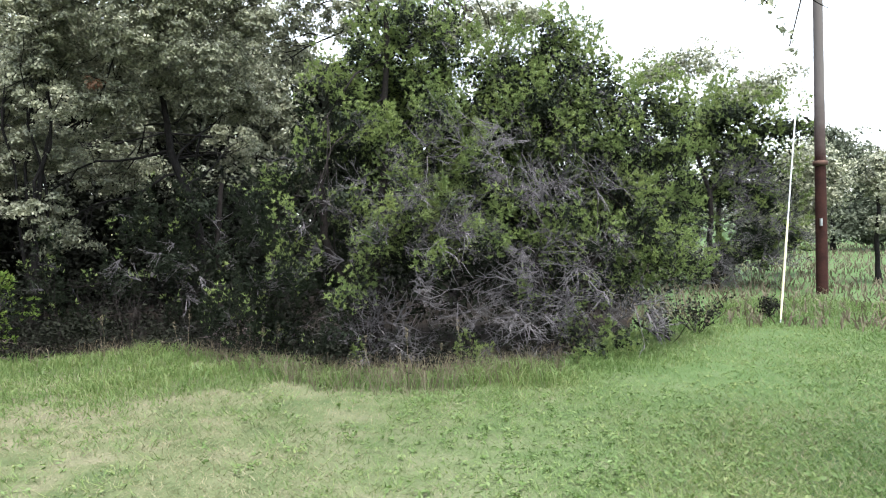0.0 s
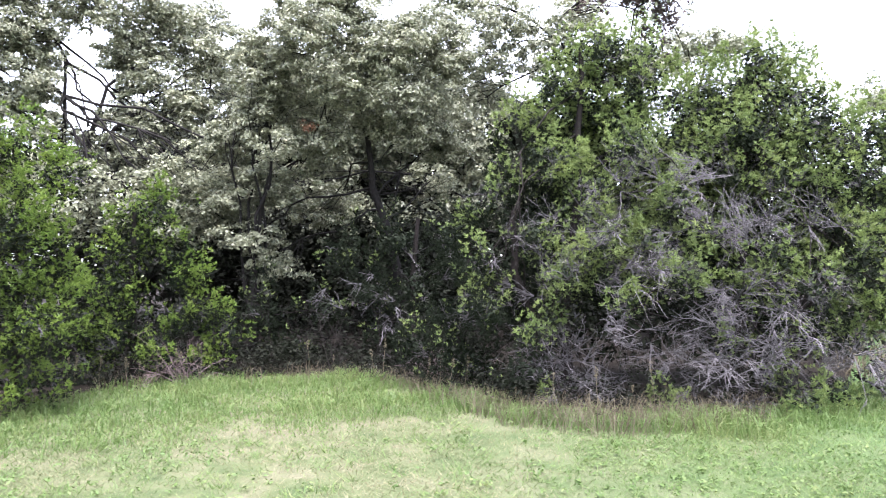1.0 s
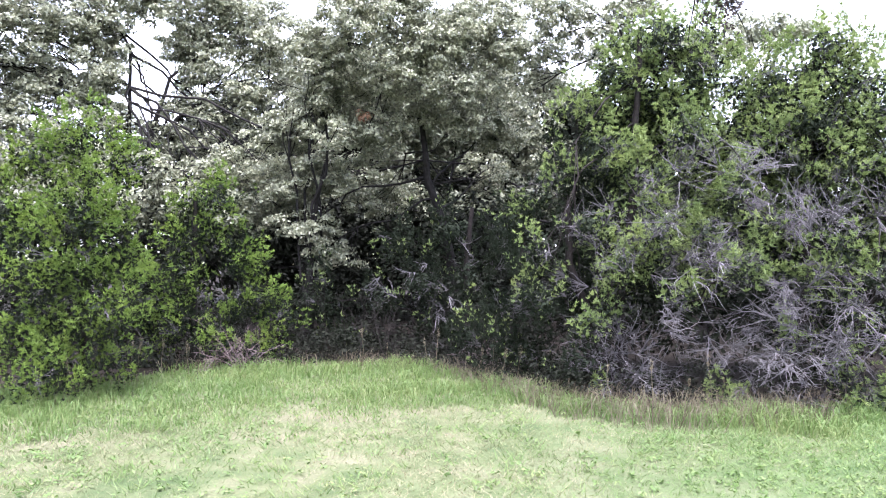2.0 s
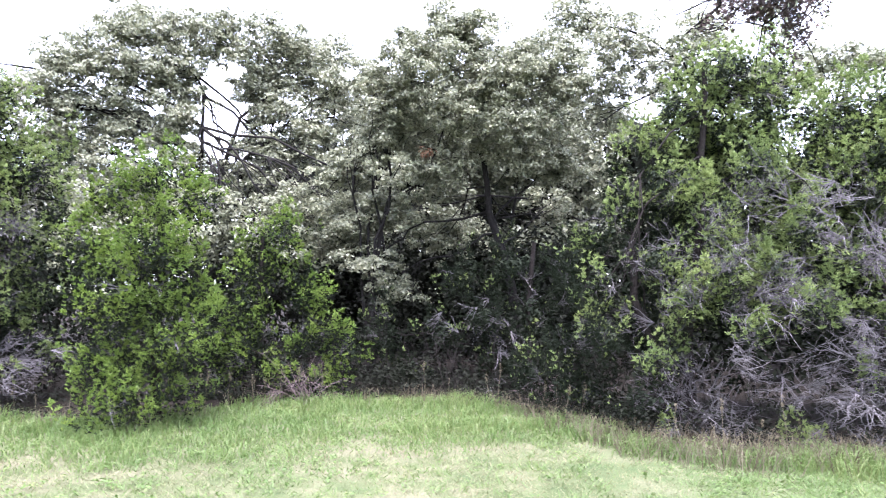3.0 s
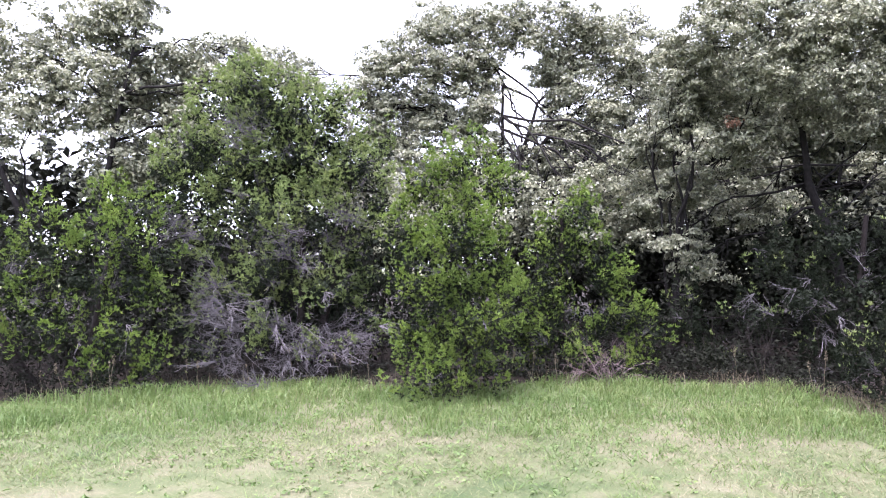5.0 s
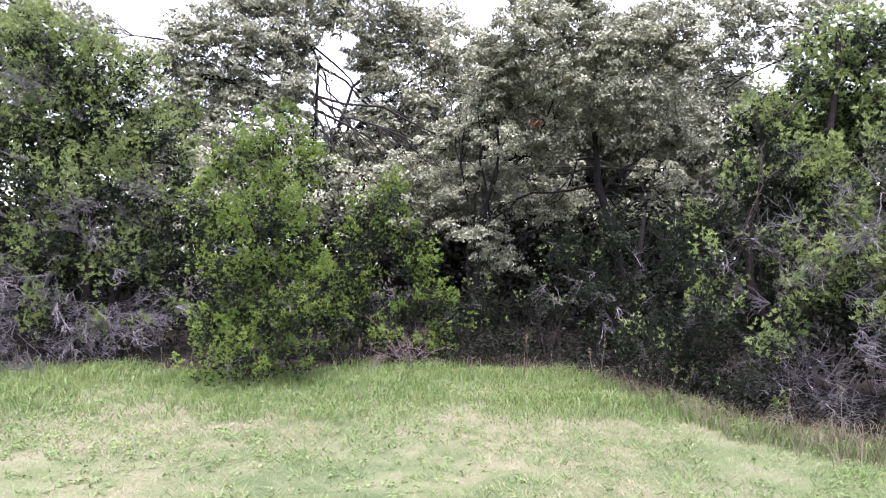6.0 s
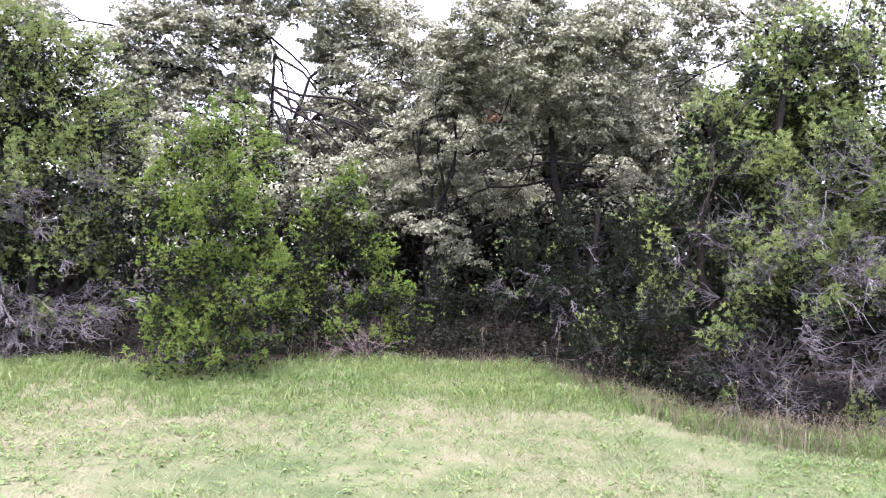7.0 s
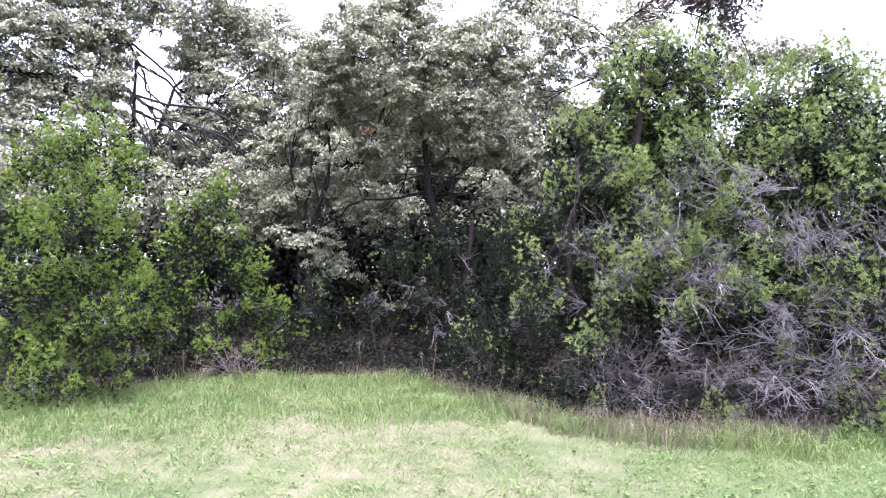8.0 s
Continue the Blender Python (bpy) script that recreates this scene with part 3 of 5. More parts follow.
JUNIPER_BROAD = [
    (1.73, 9.15, 3.74, 0.45, 0.3), (1.26, 9.33, 3.41, 0.45, 0.33), (2.07, 9.07, 3.28, 0.53, 0.33), (1.53, 8.91, 2.89, 0.52, 0.33),
    (2.34, 9.03, 2.85, 0.47, 0.4), (1.04, 9.44, 2.93, 0.36, 0.3), (1.31, 8.89, 2.49, 0.34, 0.27), (2.03, 8.97, 2.41, 0.43, 0.28),
    (2.59, 9.01, 2.36, 0.42, 0.4), (1.13, 8.97, 1.8, 0.2, 0.18), (2.52, 8.82, 1.77, 0.41, 0.39), (2.82, 9, 2.88, 0.36, 0.36),
    (2.98, 9.01, 2.2, 0.39, 0.43), (3, 9.01, 1.58, 0.36, 0.39), (2.73, 8.81, 1.16, 0.35, 0.31), (2.2, 8.35, 0.2, 0.33, 0.18),
    (1.81, 9.75, 3.19, 0.83, 0.76), (2.25, 9.54, 1.99, 0.96, 0.66), (1.27, 9.85, 1.47, 0.82, 0.67), (2.09, 9.47, 0.87, 0.95, 0.59),
]
JUNIPER_SIDE = [
    (3.15, 8.95, 1.0, 0.36, 0.36), (3.2, 9.0, 2.0, 0.35, 0.4), (3.05, 9.0, 2.6, 0.4, 0.4), (2.6, 8.7, 1.5, 0.4, 0.4),
    (2.5, 8.8, 2.6, 0.42, 0.4), (3.3, 9.1, 1.45, 0.3, 0.4), (2.2, 8.75, 3.0, 0.42, 0.35),
]
JUNIPER_FILL = [
    (-0.53, 9.74, 2.46, 0.44, 0.44), (0.03, 9.58, 2.1, 0.58, 0.51), (-0.26, 9.66, 3.3, 0.44, 0.44), (-0.58, 9.75, 1.6, 0.51, 0.51),
    (0.47, 9.5, 2.64, 0.5, 0.5), (1.09, 9.45, 2.76, 0.58, 0.58), (1.7, 9.47, 2.63, 0.58, 0.58), (0.8, 9.47, 1.9, 0.72, 0.5),
    (1.59, 9.46, 1.91, 0.72, 0.51), (2.18, 9.52, 2.37, 0.52, 0.59), (2.01, 9.5, 1.59, 0.58, 0.58),
]
JUNIPER_TOPS = [
    (-0.17, 9.52, 3.78, 0.49, 0.49), (0.35, 9.41, 3.91, 0.44, 0.51), (-0.52, 9.63, 3.05, 0.48, 0.44), (1.19, 9.36, 3.3, 0.51, 0.51),
    (1.66, 9.4, 3.53, 0.44, 0.44), (1.95, 9.44, 3.01, 0.44, 0.51), (0.82, 9.37, 2.87, 0.43, 0.43), (0.77, 9.37, 3.4, 0.29, 0.36),
    (0.02, 9.88, 2.99, 0.45, 0.53), (0.54, 9.89, 2.75, 0.45, 0.45), (0.29, 9.83, 3.39, 0.38, 0.45), (1.06, 9.96, 2.53, 0.45, 0.45),
    (1.57, 9.97, 2.64, 0.38, 0.38),
]
JUNIPER_SPRAYS = [
    (-1.23, 8.66, 2.35, 0.26, 0.2), (-0.56, 8.58, 2.69, 0.25, 0.21), (-1.65, 8.82, 1.99, 0.24, 0.19), (-1.31, 8.47, 1.26, 0.21, 0.16),
    (-0.3, 8.36, 1.57, 0.19, 0.14), (-0.66, 8.39, 0.85, 0.2, 0.13), (0.03, 8.35, 1.3, 0.16, 0.11), (0.37, 8.35, 1.7, 0.2, 0.14),
    (-0.17, 8.36, 1.99, 0.16, 0.13), (0.85, 8.38, 1.35, 0.18, 0.13), (0.23, 8.55, 2.83, 0.27, 0.25), (1.01, 8.4, 1.82, 0.19, 0.14),
    (1.4, 8.45, 1.35, 0.18, 0.14), (1.75, 8.6, 2.41, 0.27, 0.23), (1.77, 8.69, 0.19, 0.28, 0.14), (0.59, 8.36, 0.1, 0.24, 0.1),
    (1.23, 8.42, 0.71, 0.17, 0.12), (0.67, 8.37, 2.15, 0.19, 0.15),
]
# opaque dark fill added inside the largest junipers to block sky gaps
HEART_BIG = [(x, 10.0, z, 0.65, 0.6) for x in (-0.7, 0.1) for z in (0.8, 1.7, 2.5)] + [(-0.1, 9.9, 3.2, 0.55, 0.5), (0.3, 9.9, 2.9, 0.5, 0.5), (0.35, 9.8, 3.45, 0.38, 0.35)]
HEART_BROAD = [(x, 10.1, z, 0.65, 0.6) for x in (0.9, 1.6, 2.3) for z in (0.8, 1.7, 2.4)] + [(1.5, 10.0, 2.9, 0.6, 0.5), (2.1, 9.9, 2.9, 0.5, 0.4), (2.6, 9.7, 2.4, 0.45, 0.45), (0.9, 9.9, 2.7, 0.5, 0.45)]
HEART_WIDE = [(-10.2, 5.6, 2.9, 0.6, 0.5), (-10.3, 5.0, 2.4, 0.6, 0.5), (-9.0, 8.4, 1.5, 0.7, 0.8), (-9.8, 6.5, 0.9, 0.7, 0.7), (-9.7, 6.5, 1.9, 0.7, 0.7), (-9.5, 6.6, 2.9, 0.6, 0.6), (-9.1, 7.3, 1.0, 0.6, 0.7), (-9.0, 7.3, 2.1, 0.5, 0.6), (-9.3, 6.6, 3.5, 0.5, 0.45)]
JUNIPER_SHADED = [
    (-3.81, 10.64, 1.65, 0.48, 0.48), (-3.09, 10.92, 1.82, 0.56, 0.41), (-3.49, 10.75, 1.05, 0.65, 0.41), (-2.87, 11.04, 1.13, 0.57, 0.47),
    (-4.15, 10.55, 0.85, 0.41, 0.33), (-2.4, 11.32, 1.47, 0.4, 0.48), (-3.11, 10.92, 0.41, 0.69, 0.33), (-2.49, 11.26, 0.3, 0.52, 0.35),
    (-5.19, 10.79, 0.73, 0.54, 0.45), (-4.79, 10.74, 0.21, 0.53, 0.32),
]
JUNIPER_ROAD = [
    (6.44, 15.73, 3.58, 1.29, 0.46), (5.52, 16.23, 3.73, 0.78, 0.65), (7.34, 15.48, 3.23, 0.78, 0.47), (5.81, 16.04, 2.91, 0.77, 0.58),
    (6.74, 15.62, 2.91, 0.77, 0.51), (7.79, 15.42, 3.33, 0.47, 0.39), (5.8, 16.05, 1.82, 0.77, 0.77), (7.04, 15.54, 1.06, 0.71, 0.58),
    (7.71, 15.43, 1.04, 0.52, 0.52), (7.58, 16.42, 1.9, 0.95, 0.82), (5.36, 16.95, 2.75, 0.8, 0.8), (6.3, 16.34, 3.24, 1.26, 0.79),
    (7.36, 16.48, 2.6, 1.09, 0.75), (6.76, 16.9, 2.07, 1.23, 0.96),
    (5.6, 16.2, 0.8, 0.8, 0.6), (6.6, 16.2, 0.6, 0.9, 0.5), (7.5, 16.4, 0.7, 0.8, 0.5),
]
THIN_LOBES = [
    (9.81, 15.68, 2.42, 0.31, 0.36), (9.95, 15.61, 1.81, 0.33, 0.31), (9.69, 15.78, 2.06, 0.22, 0.22), (9.9, 15.64, 1.21, 0.28, 0.28),
]
OAK_ROAD = [
    (6.95, 18.88, 5.14, 1.23, 0.4), (8.55, 18.13, 4.48, 0.76, 0.4), (6.18, 19.44, 5.12, 0.62, 0.47), (7.94, 18.36, 4.32, 0.76, 0.4),
    (9.39, 17.92, 2.59, 0.7, 0.76), (8.88, 18.03, 1.92, 0.7, 0.76), (9.51, 17.89, 1.63, 0.61, 0.69), (8.51, 18.14, 1.24, 0.69, 0.6),
    (9.9, 17.83, 2.29, 0.55, 0.61), (9.12, 17.97, 0.95, 0.7, 0.46),
]
TREE_FIELD = [
    (17.04, 29.45, 2.99, 1.03, 1.15), (16.81, 29.63, 3.91, 0.64, 0.51), (17.37, 29.23, 3.19, 0.77, 0.77), (17.7, 29.04, 1.61, 1.28, 1.02),
    (16.87, 29.58, 1.19, 1.03, 0.92), (18.81, 28.64, 1.35, 1.29, 1.55), (16.12, 30.31, 2.6, 1.03, 1.29), (17.19, 29.34, 0.68, 1.13, 0.56),
    (17.96, 28.92, 0.49, 1.13, 0.51), (19, 28.6, 0.68, 1.29, 0.67), (16.55, 29.86, 0.63, 0.93, 0.51), (18.43, 28.75, 2.46, 0.93, 0.87),
    (16.28, 30.13, 4.43, 0.67, 0.52),
]
WITHERED = (-4.329, 10.44, 3.538, 0.16, 0.1)
# zones of bare dead branches
BARE_BIG = [
    (-0.36, 8.5, 1.53, 0.45, 0.38), (-0.87, 8.57, 1.68, 0.32, 0.26), (-0.26, 8.5, 0.73, 0.55, 0.32), (-0.66, 8.53, 0.32, 0.52, 0.26),
    (0.17, 8.52, 1.97, 0.55, 0.32), (0.54, 8.58, 1.38, 0.71, 0.32), (0.78, 8.65, 0.58, 0.72, 0.39), (-1.09, 8.62, 1.1, 0.39, 0.33),
    (-0.02, 8.5, 0.11, 0.58, 0.19),
]
BARE_BROAD = [
    (0.96, 8.73, 1.95, 0.4, 0.26), (1.94, 8.38, 1.85, 0.32, 0.26), (1.32, 8.56, 1.68, 0.52, 0.26), (1.43, 8.52, 1.03, 0.72, 0.39),
    (1.72, 8.43, 0.51, 0.78, 0.33), (2.35, 8.34, 0.56, 0.46, 0.33), (2.05, 8.37, 1.27, 0.45, 0.32), (1.04, 8.69, 0.11, 0.67, 0.2),
    (1.39, 8.53, 2, 0.33, 0.2), (2.73, 8.34, 0.42, 0.33, 0.2),
]
BARE_FACE = [
    (-0.16, 8.03, 2.32, 0.36, 0.27), (0.16, 7.97, 1.79, 0.42, 0.3), (-0.34, 8.08, 1.39, 0.37, 0.27), (-0.59, 8.14, 0.5, 0.37, 0.25),
    (-0.19, 8.04, 0.24, 0.43, 0.18), (0.04, 7.99, 0.77, 0.42, 0.27), (0.47, 7.94, 1.34, 0.42, 0.3), (-0.63, 8.26, 1.94, 0.28, 0.25),
    (0.64, 7.93, 2.39, 0.36, 0.27), (0.99, 7.92, 2.16, 0.42, 0.3), (1.39, 7.95, 1.93, 0.43, 0.3), (1.73, 8, 1.82, 0.37, 0.31),
    (0.97, 7.92, 1.01, 0.48, 0.27), (1.47, 7.96, 1.02, 0.43, 0.31), (0.61, 7.93, 0.57, 0.48, 0.24), (1.21, 7.93, 0.48, 0.49, 0.21),
    (1.66, 7.98, 0.65, 0.37, 0.25),
]
BARE_WIDE = [
    (-8.66, 6.14, 1.82, 0.64, 0.4), (-9.06, 5.56, 0.87, 0.72, 0.4), (-8.37, 6.76, 2.19, 0.37, 0.32), (-8.54, 6.36, 0.55, 0.81, 0.36),
    (-8.27, 7.02, 0.61, 0.41, 0.41), (-9.39, 5.18, 1.17, 0.4, 0.48), (-8.88, 5.79, 0.26, 1.05, 0.24), (-9, 5.63, 3.51, 0.33, 0.24),
    (-9.67, 4.92, 2.13, 0.41, 0.33),
]
BARE_SHADED = [
    (-2.96, 10.4, 0.55, 0.49, 0.33), (-3.85, 10.25, 1.12, 0.49, 0.41), (-2.44, 10.67, 0.12, 0.58, 0.25), (-3.27, 10.3, 0.14, 0.49, 0.25),
    (-2.73, 10.5, 0.78, 0.49, 0.33),
]
BARE_ROAD = [
    (5.8, 15.2, 1.0, 0.9, 0.6), (6.9, 15.0, 0.6, 0.9, 0.5), (7.6, 15.2, 1.2, 0.6, 0.6), (6.2, 15.3, 0.4, 0.9, 0.4),
    (6.9, 14.93, 2.21, 0.74, 0.62), (6.78, 14.95, 1.42, 0.87, 0.49), (6.41, 15.15, 2.47, 0.5, 0.5),
]


# ---- trees ----
def trunk_mesh(points, r0, r1, rng, material, sides=9):
    p = through_points(points, rng)
    s = np.linspace(0, 1, len(p))
    r = r0 + (r1 - r0) * s ** 0.8
    r[0] *= 1.35
    return p, mesh_of("trunk", *tubes([(p, r)], sides), material, True)


def limbs_to(tree, path, lobes, rng, material, r0, inside=4):
    """A limb from the trunk into each lobe, with the boughs that carry its leaves."""
    for x, y, z, r, h in lobes:
        c = np.array((x, y, z))
        low = path[path[:, 2] < max(z - 0.1, path[0, 2] + 0.4)]
        low = path[:2] if len(low) == 0 else low
        i = min(nearest_on(path, c - (0, 0, 0.35 * np.linalg.norm(path[nearest_on(path, c)] - c))), len(low) - 1)
        a = path[max(i, 1)]
        main = bend(a, c, rng, 8, 0.08, 0.10)
        rr = r0 * np.clip(np.linalg.norm(c - a) / 2.5, 0.35, 1.0)
        ways = [(main, np.linspace(rr, rr * 0.4, 8))]
        for _ in range(inside):
            e = c + unit(rng.normal(0, 1, 3)) * (r, r, h) * 0.85
            ways.append((bend(main[rng.integers(4, 8)], e, rng, 5, 0.05, 0.12), np.linspace(rr * 0.4, rr * 0.12, 5)))
        part("limb", mesh_of("limb", *tubes(ways, 5), material, True), tree)


def dead_fan(rng, start, way, length, radius, out):
    """A dead bough end: curved stems spreading from one point, each with short side twigs."""
    way = unit(np.asarray(way, float))
    across = unit(np.cross(way, (0, 0, 1)) + rng.normal(0, 0.25, 3))
    rise = np.cross(across, way)
    for _ in range(rng.integers(4, 8)):
        a, b = rng.normal(0, 0.55), rng.normal(0, 0.35)
        d = unit(way + across * a + rise * b)
        turn = unit(across * rng.normal(0, 0.6) + np.array((0, 0, rng.normal(0.1, 0.5))))
        ln = length * rng.uniform(0.55, 1.2)
        s = np.linspace(0, 1, 5)[:, None]
        p = start + d * s * ln + turn * (s ** 2) * ln * 0.3 + rng.normal(0, 0.012, (5, 3)) * s
        r = radius * rng.uniform(0.7, 1.2)
        out.append((p, np.linspace(r, r * 0.35, 5)))
        for _ in range(rng.integers(3, 7)):
            i = rng.integers(1, 5)
            g = unit(p[i] - p[i - 1])
            e = unit(g + across * rng.normal(0, 0.6) + rise * rng.normal(0, 0.5) + rng.normal(0, 0.2, 3))
            tl = ln * rng.uniform(0.2, 0.5)
            q = p[i] + e * np.linspace(0, 1, 3)[:, None] * tl + rng.normal(0, 0.008, (3, 3)) * np.array((0, 1, 1))[:, None]
            out.append((q, np.linspace(r * 0.55, r * 0.25, 3)))


def dead_wood(tree, path, zones, rng, per_m3, material, reach=0.33, radius=0.0054, label="bare grey dead branches"):
    ways = []
    for x, y, z, r, h in zones:
        for _ in range(max(2, int(per_m3 * r * max(h, 0.28) * 6))):
            d = unit(rng.normal(0, 1, 3) + unit(np.array((-x, -y, 0))) * 0.6)
            c = np.array((x, y, z)) + d * rng.uniform(0.3, 1.15) * (r, r, h)
            c[2] = max(c[2], 0.08)
            root = path[nearest_on(path, c - (0, 0, 0.4))]
            out = unit(unit((c - root) * (1, 1, 0.5)) + rng.normal(0, 0.4, 3))
            ln = reach * rng.uniform(0.6, 1.3)
            dead_fan(rng, c - out * ln * 0.6, out, ln, radius * rng.uniform(0.7, 1.3), ways)
    for p, _ in ways:
        p[:, 2] = np.maximum(p[:, 2], 0.012)
    part("dead_wood", mesh_of("dead_wood", *tubes(ways, 3), material), tree, label, "stuff")


def juniper(label, stems, lobes, seed, density=20, bare=(), bare_density=10, group="", size=1.0, r0=0.07, tips=M_JUNIPER_TIP, grow=1.0, fresh=0.5, core=13, inside=0.0, heart=()):
    rng = np.random.default_rng(seed)
    lobes = [(x, y, z, r * grow, h * grow) for x, y, z, r, h in lobes]
    base = stems[0][0]
    tree = thing("juniper_tree", base, label, "tree", group)
    path = None
    for s in stems:
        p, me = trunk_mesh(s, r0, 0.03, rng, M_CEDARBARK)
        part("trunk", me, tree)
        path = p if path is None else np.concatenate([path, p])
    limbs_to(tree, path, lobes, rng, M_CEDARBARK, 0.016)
    c, o = juniper_skin(lobes, rng, density)
    v, f, young_lit = juniper_sprays(c, o, rng, 22, 11, 0.45 * size, 0.042 * size, fresh)
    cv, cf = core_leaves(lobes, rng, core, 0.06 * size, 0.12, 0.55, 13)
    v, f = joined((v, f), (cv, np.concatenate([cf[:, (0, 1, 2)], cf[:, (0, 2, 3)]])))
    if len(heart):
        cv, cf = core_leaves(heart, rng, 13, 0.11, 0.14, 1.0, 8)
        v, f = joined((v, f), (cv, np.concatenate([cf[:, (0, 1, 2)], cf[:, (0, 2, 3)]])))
    young_lit = np.concatenate([young_lit, np.zeros(len(f) - len(young_lit), bool)])
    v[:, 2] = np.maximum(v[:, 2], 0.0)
    part("crown", mesh_of("crown", v, f, M_JUNIPER, False, tips, young_lit), tree, kind="stuff")
    if len(bare):
        dead_wood(tree, path, bare, rng, bare_density, M_DEADWOOD)
    if inside:
        dead_wood(tree, path, [(x, y, z, r * 0.8, h * 0.8) for x, y, z, r, h in lobes], rng, inside, M_DEADWOOD, 0.24, 0.0048, "fine grey inner twigs")
    return tree


def oak(label, stems, lobes, seed, density=6, leaves=60, size=0.062, r0=0.09, group="live oaks", puff=0.24, wither=None, core=5, leaf=M_OAK):
    rng = np.random.default_rng(seed)
    lobes = [(x, y, z, r * 1.05, h * 1.05) for x, y, z, r, h in lobes]
    tree = thing("live_oak_tree", stems[0][0], label, "tree", group)
    path = None
    for s in stems:
        p, me = trunk_mesh(s, r0, 0.018, rng, M_BARK)
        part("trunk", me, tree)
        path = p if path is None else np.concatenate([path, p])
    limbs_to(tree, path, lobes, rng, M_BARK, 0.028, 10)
    c, o = lobe_points(bunches(lobes, rng), rng, density * 0.55, 0.6, 1.05)
    keep = lawnward(c, o, rng, 0.6)
    v, f = leaf_puffs(c[keep], o[keep], rng, leaves, size, puff)
    v, f = joined((v, f), core_leaves(lobes, rng, core, size * 1.3, 0.16, 0.6))
    part("crown", mesh_of("crown", v, f, leaf), tree, kind="stuff")
    if wither:
        c, o = lobe_points([wither], rng, 40, 0.2, 1.0)
        v, f = broad_leaves(c, o, rng, 12, size, (0.08, 0.06))
        part("withered_foliage", mesh_of("withered_foliage", v, f, M_RUST), tree, "rust-brown withered leaf cluster", "stuff")
    return tree


juniper("bushy bright green juniper standing forward on the lawn edge", [[(-6.05, 6.75, 0), (-6.0, 6.7, 1.3), (-6.0, 6.68, 2.8)]], JUNIPER_FRONT, 11, 20, (), 3, "junipers", 0.85, tips=M_FRESH_TIP, fresh=0.66, inside=3)
juniper("small green juniper beside the bushy one", [[(-6.1, 8.8, 0), (-6.1, 8.75, 1.2), (-6.0, 8.7, 2.3)]], JUNIPER_SMALL, 12, 15, (), 3, "junipers", 0.95, tips=M_FRESH_TIP, fresh=0.55, inside=3.5)
juniper("wide juniper with green top and bare grey lower branches", [[(-9.2, 6.6, 0), (-9.1, 6.6, 1.8), (-9.3, 6.2, 4.0)], [(-9.1, 6.7, 0), (-8.7, 7.0, 1.9), (-8.6, 7.1, 3.0)]], [(x, y, z, r * k, h * k) for x, y, z, r, h in JUNIPER_WIDE + JUNIPER_WIDE_FILL for k in ((1.08,) if z > 2.0 else (0.72,))], 13, 8.0, BARE_WIDE, 17, "junipers", 1.05, fresh=0.76, inside=2, core=14, heart=HEART_WIDE)
juniper("bright green juniper at the end of the wood's edge", [[(-10.1, 4.0, 0), (-10.1, 4.1, 1.2), (-9.9, 4.3, 2.2)], [(-10.3, 3.4, 0), (-10.5, 2.6, 1.7)]], JUNIPER_EDGE, 14, 8, (), 3, "junipers", 1.0, tips=M_FRESH_TIP, fresh=0.62, inside=3)
juniper("large juniper, green above and bare grey branches below", [[(-0.5, 9.0, 0), (-0.4, 9.0, 2.0), (-0.3, 9.0, 4.0)], [(-0.6, 8.9, 0), (-1.1, 8.9, 1.4), (-1.2, 9.1, 2.4)]], JUNIPER_BIG + JUNIPER_TUFTS[:6] + JUNIPER_TOPS[:3] + JUNIPER_SPRAYS[:9] + JUNIPER_FILL[:4], 15, 12.5, BARE_BIG + BARE_FACE[:8], 9, "junipers", 0.95, fresh=0.82, inside=1.5, core=18, heart=HEART_BIG)
# Shaded side of the large juniper, split off to colour it darker.
juniper("flank of the large juniper, its shade painted as darker needles", [[(-1.9, 9.5, 0), (-1.8, 9.4, 1.2), (-1.6, 9.3, 2.2)]], JUNIPER_FLANK, 19, 11, (), 3, "junipers", 1.0, fresh=0.09, inside=1.5)
juniper("broad juniper with dense green side and bare grey front", [[(1.4, 9.2, 0), (1.5, 9.2, 2.0), (1.6, 9.3, 3.8)], [(1.6, 9.2, 0), (2.4, 9.2, 1.5), (2.9, 9.4, 3.0)]], JUNIPER_BROAD + JUNIPER_SIDE + JUNIPER_TUFTS[6:] + JUNIPER_TOPS[3:] + JUNIPER_SPRAYS[9:] + JUNIPER_FILL[4:], 16, 8, BARE_BROAD + BARE_FACE[8:], 9, "junipers", 0.95, fresh=0.82, inside=1.5, core=18, heart=HEART_BROAD)
# Few bright tips here: the oaks' shade is put into the needle colour.
juniper("juniper growing under the oaks, their shade painted into its needles", [[(-2.9, 11.0, 0), (-2.9, 11.0, 1.2), (-2.8, 11.0, 2.2)]], JUNIPER_SHADED, 17, 6, BARE_SHADED, 2, "junipers", 1.1, fresh=0.06, inside=3)
juniper("yellowish green juniper beyond the utility pole", [[(6.2, 15.6, 0), (6.1, 15.6, 2.0), (5.6, 15.9, 4.0)]], JUNIPER_ROAD, 18, 2.6, BARE_ROAD, 9, "junipers", 1.8, fresh=0.7, core=9)

oak("tall live oak with dark forked trunk and rusty leaf spot", [[(-3.2, 11.9, 0), (-3.48, 11.7, 2.03), (-3.71, 11.62, 2.76), (-3.78, 11.6, 3.54), (-4.02, 11.52, 4.43), (-4.1, 11.6, 5.2)], [(-5.6, 11.2, 0), (-5.5, 11.1, 1.6), (-5.2, 11.0, 3.0)]], OAK_MAIN, 21, 20, 95, 0.053, wither=WITHERED, puff=0.15)
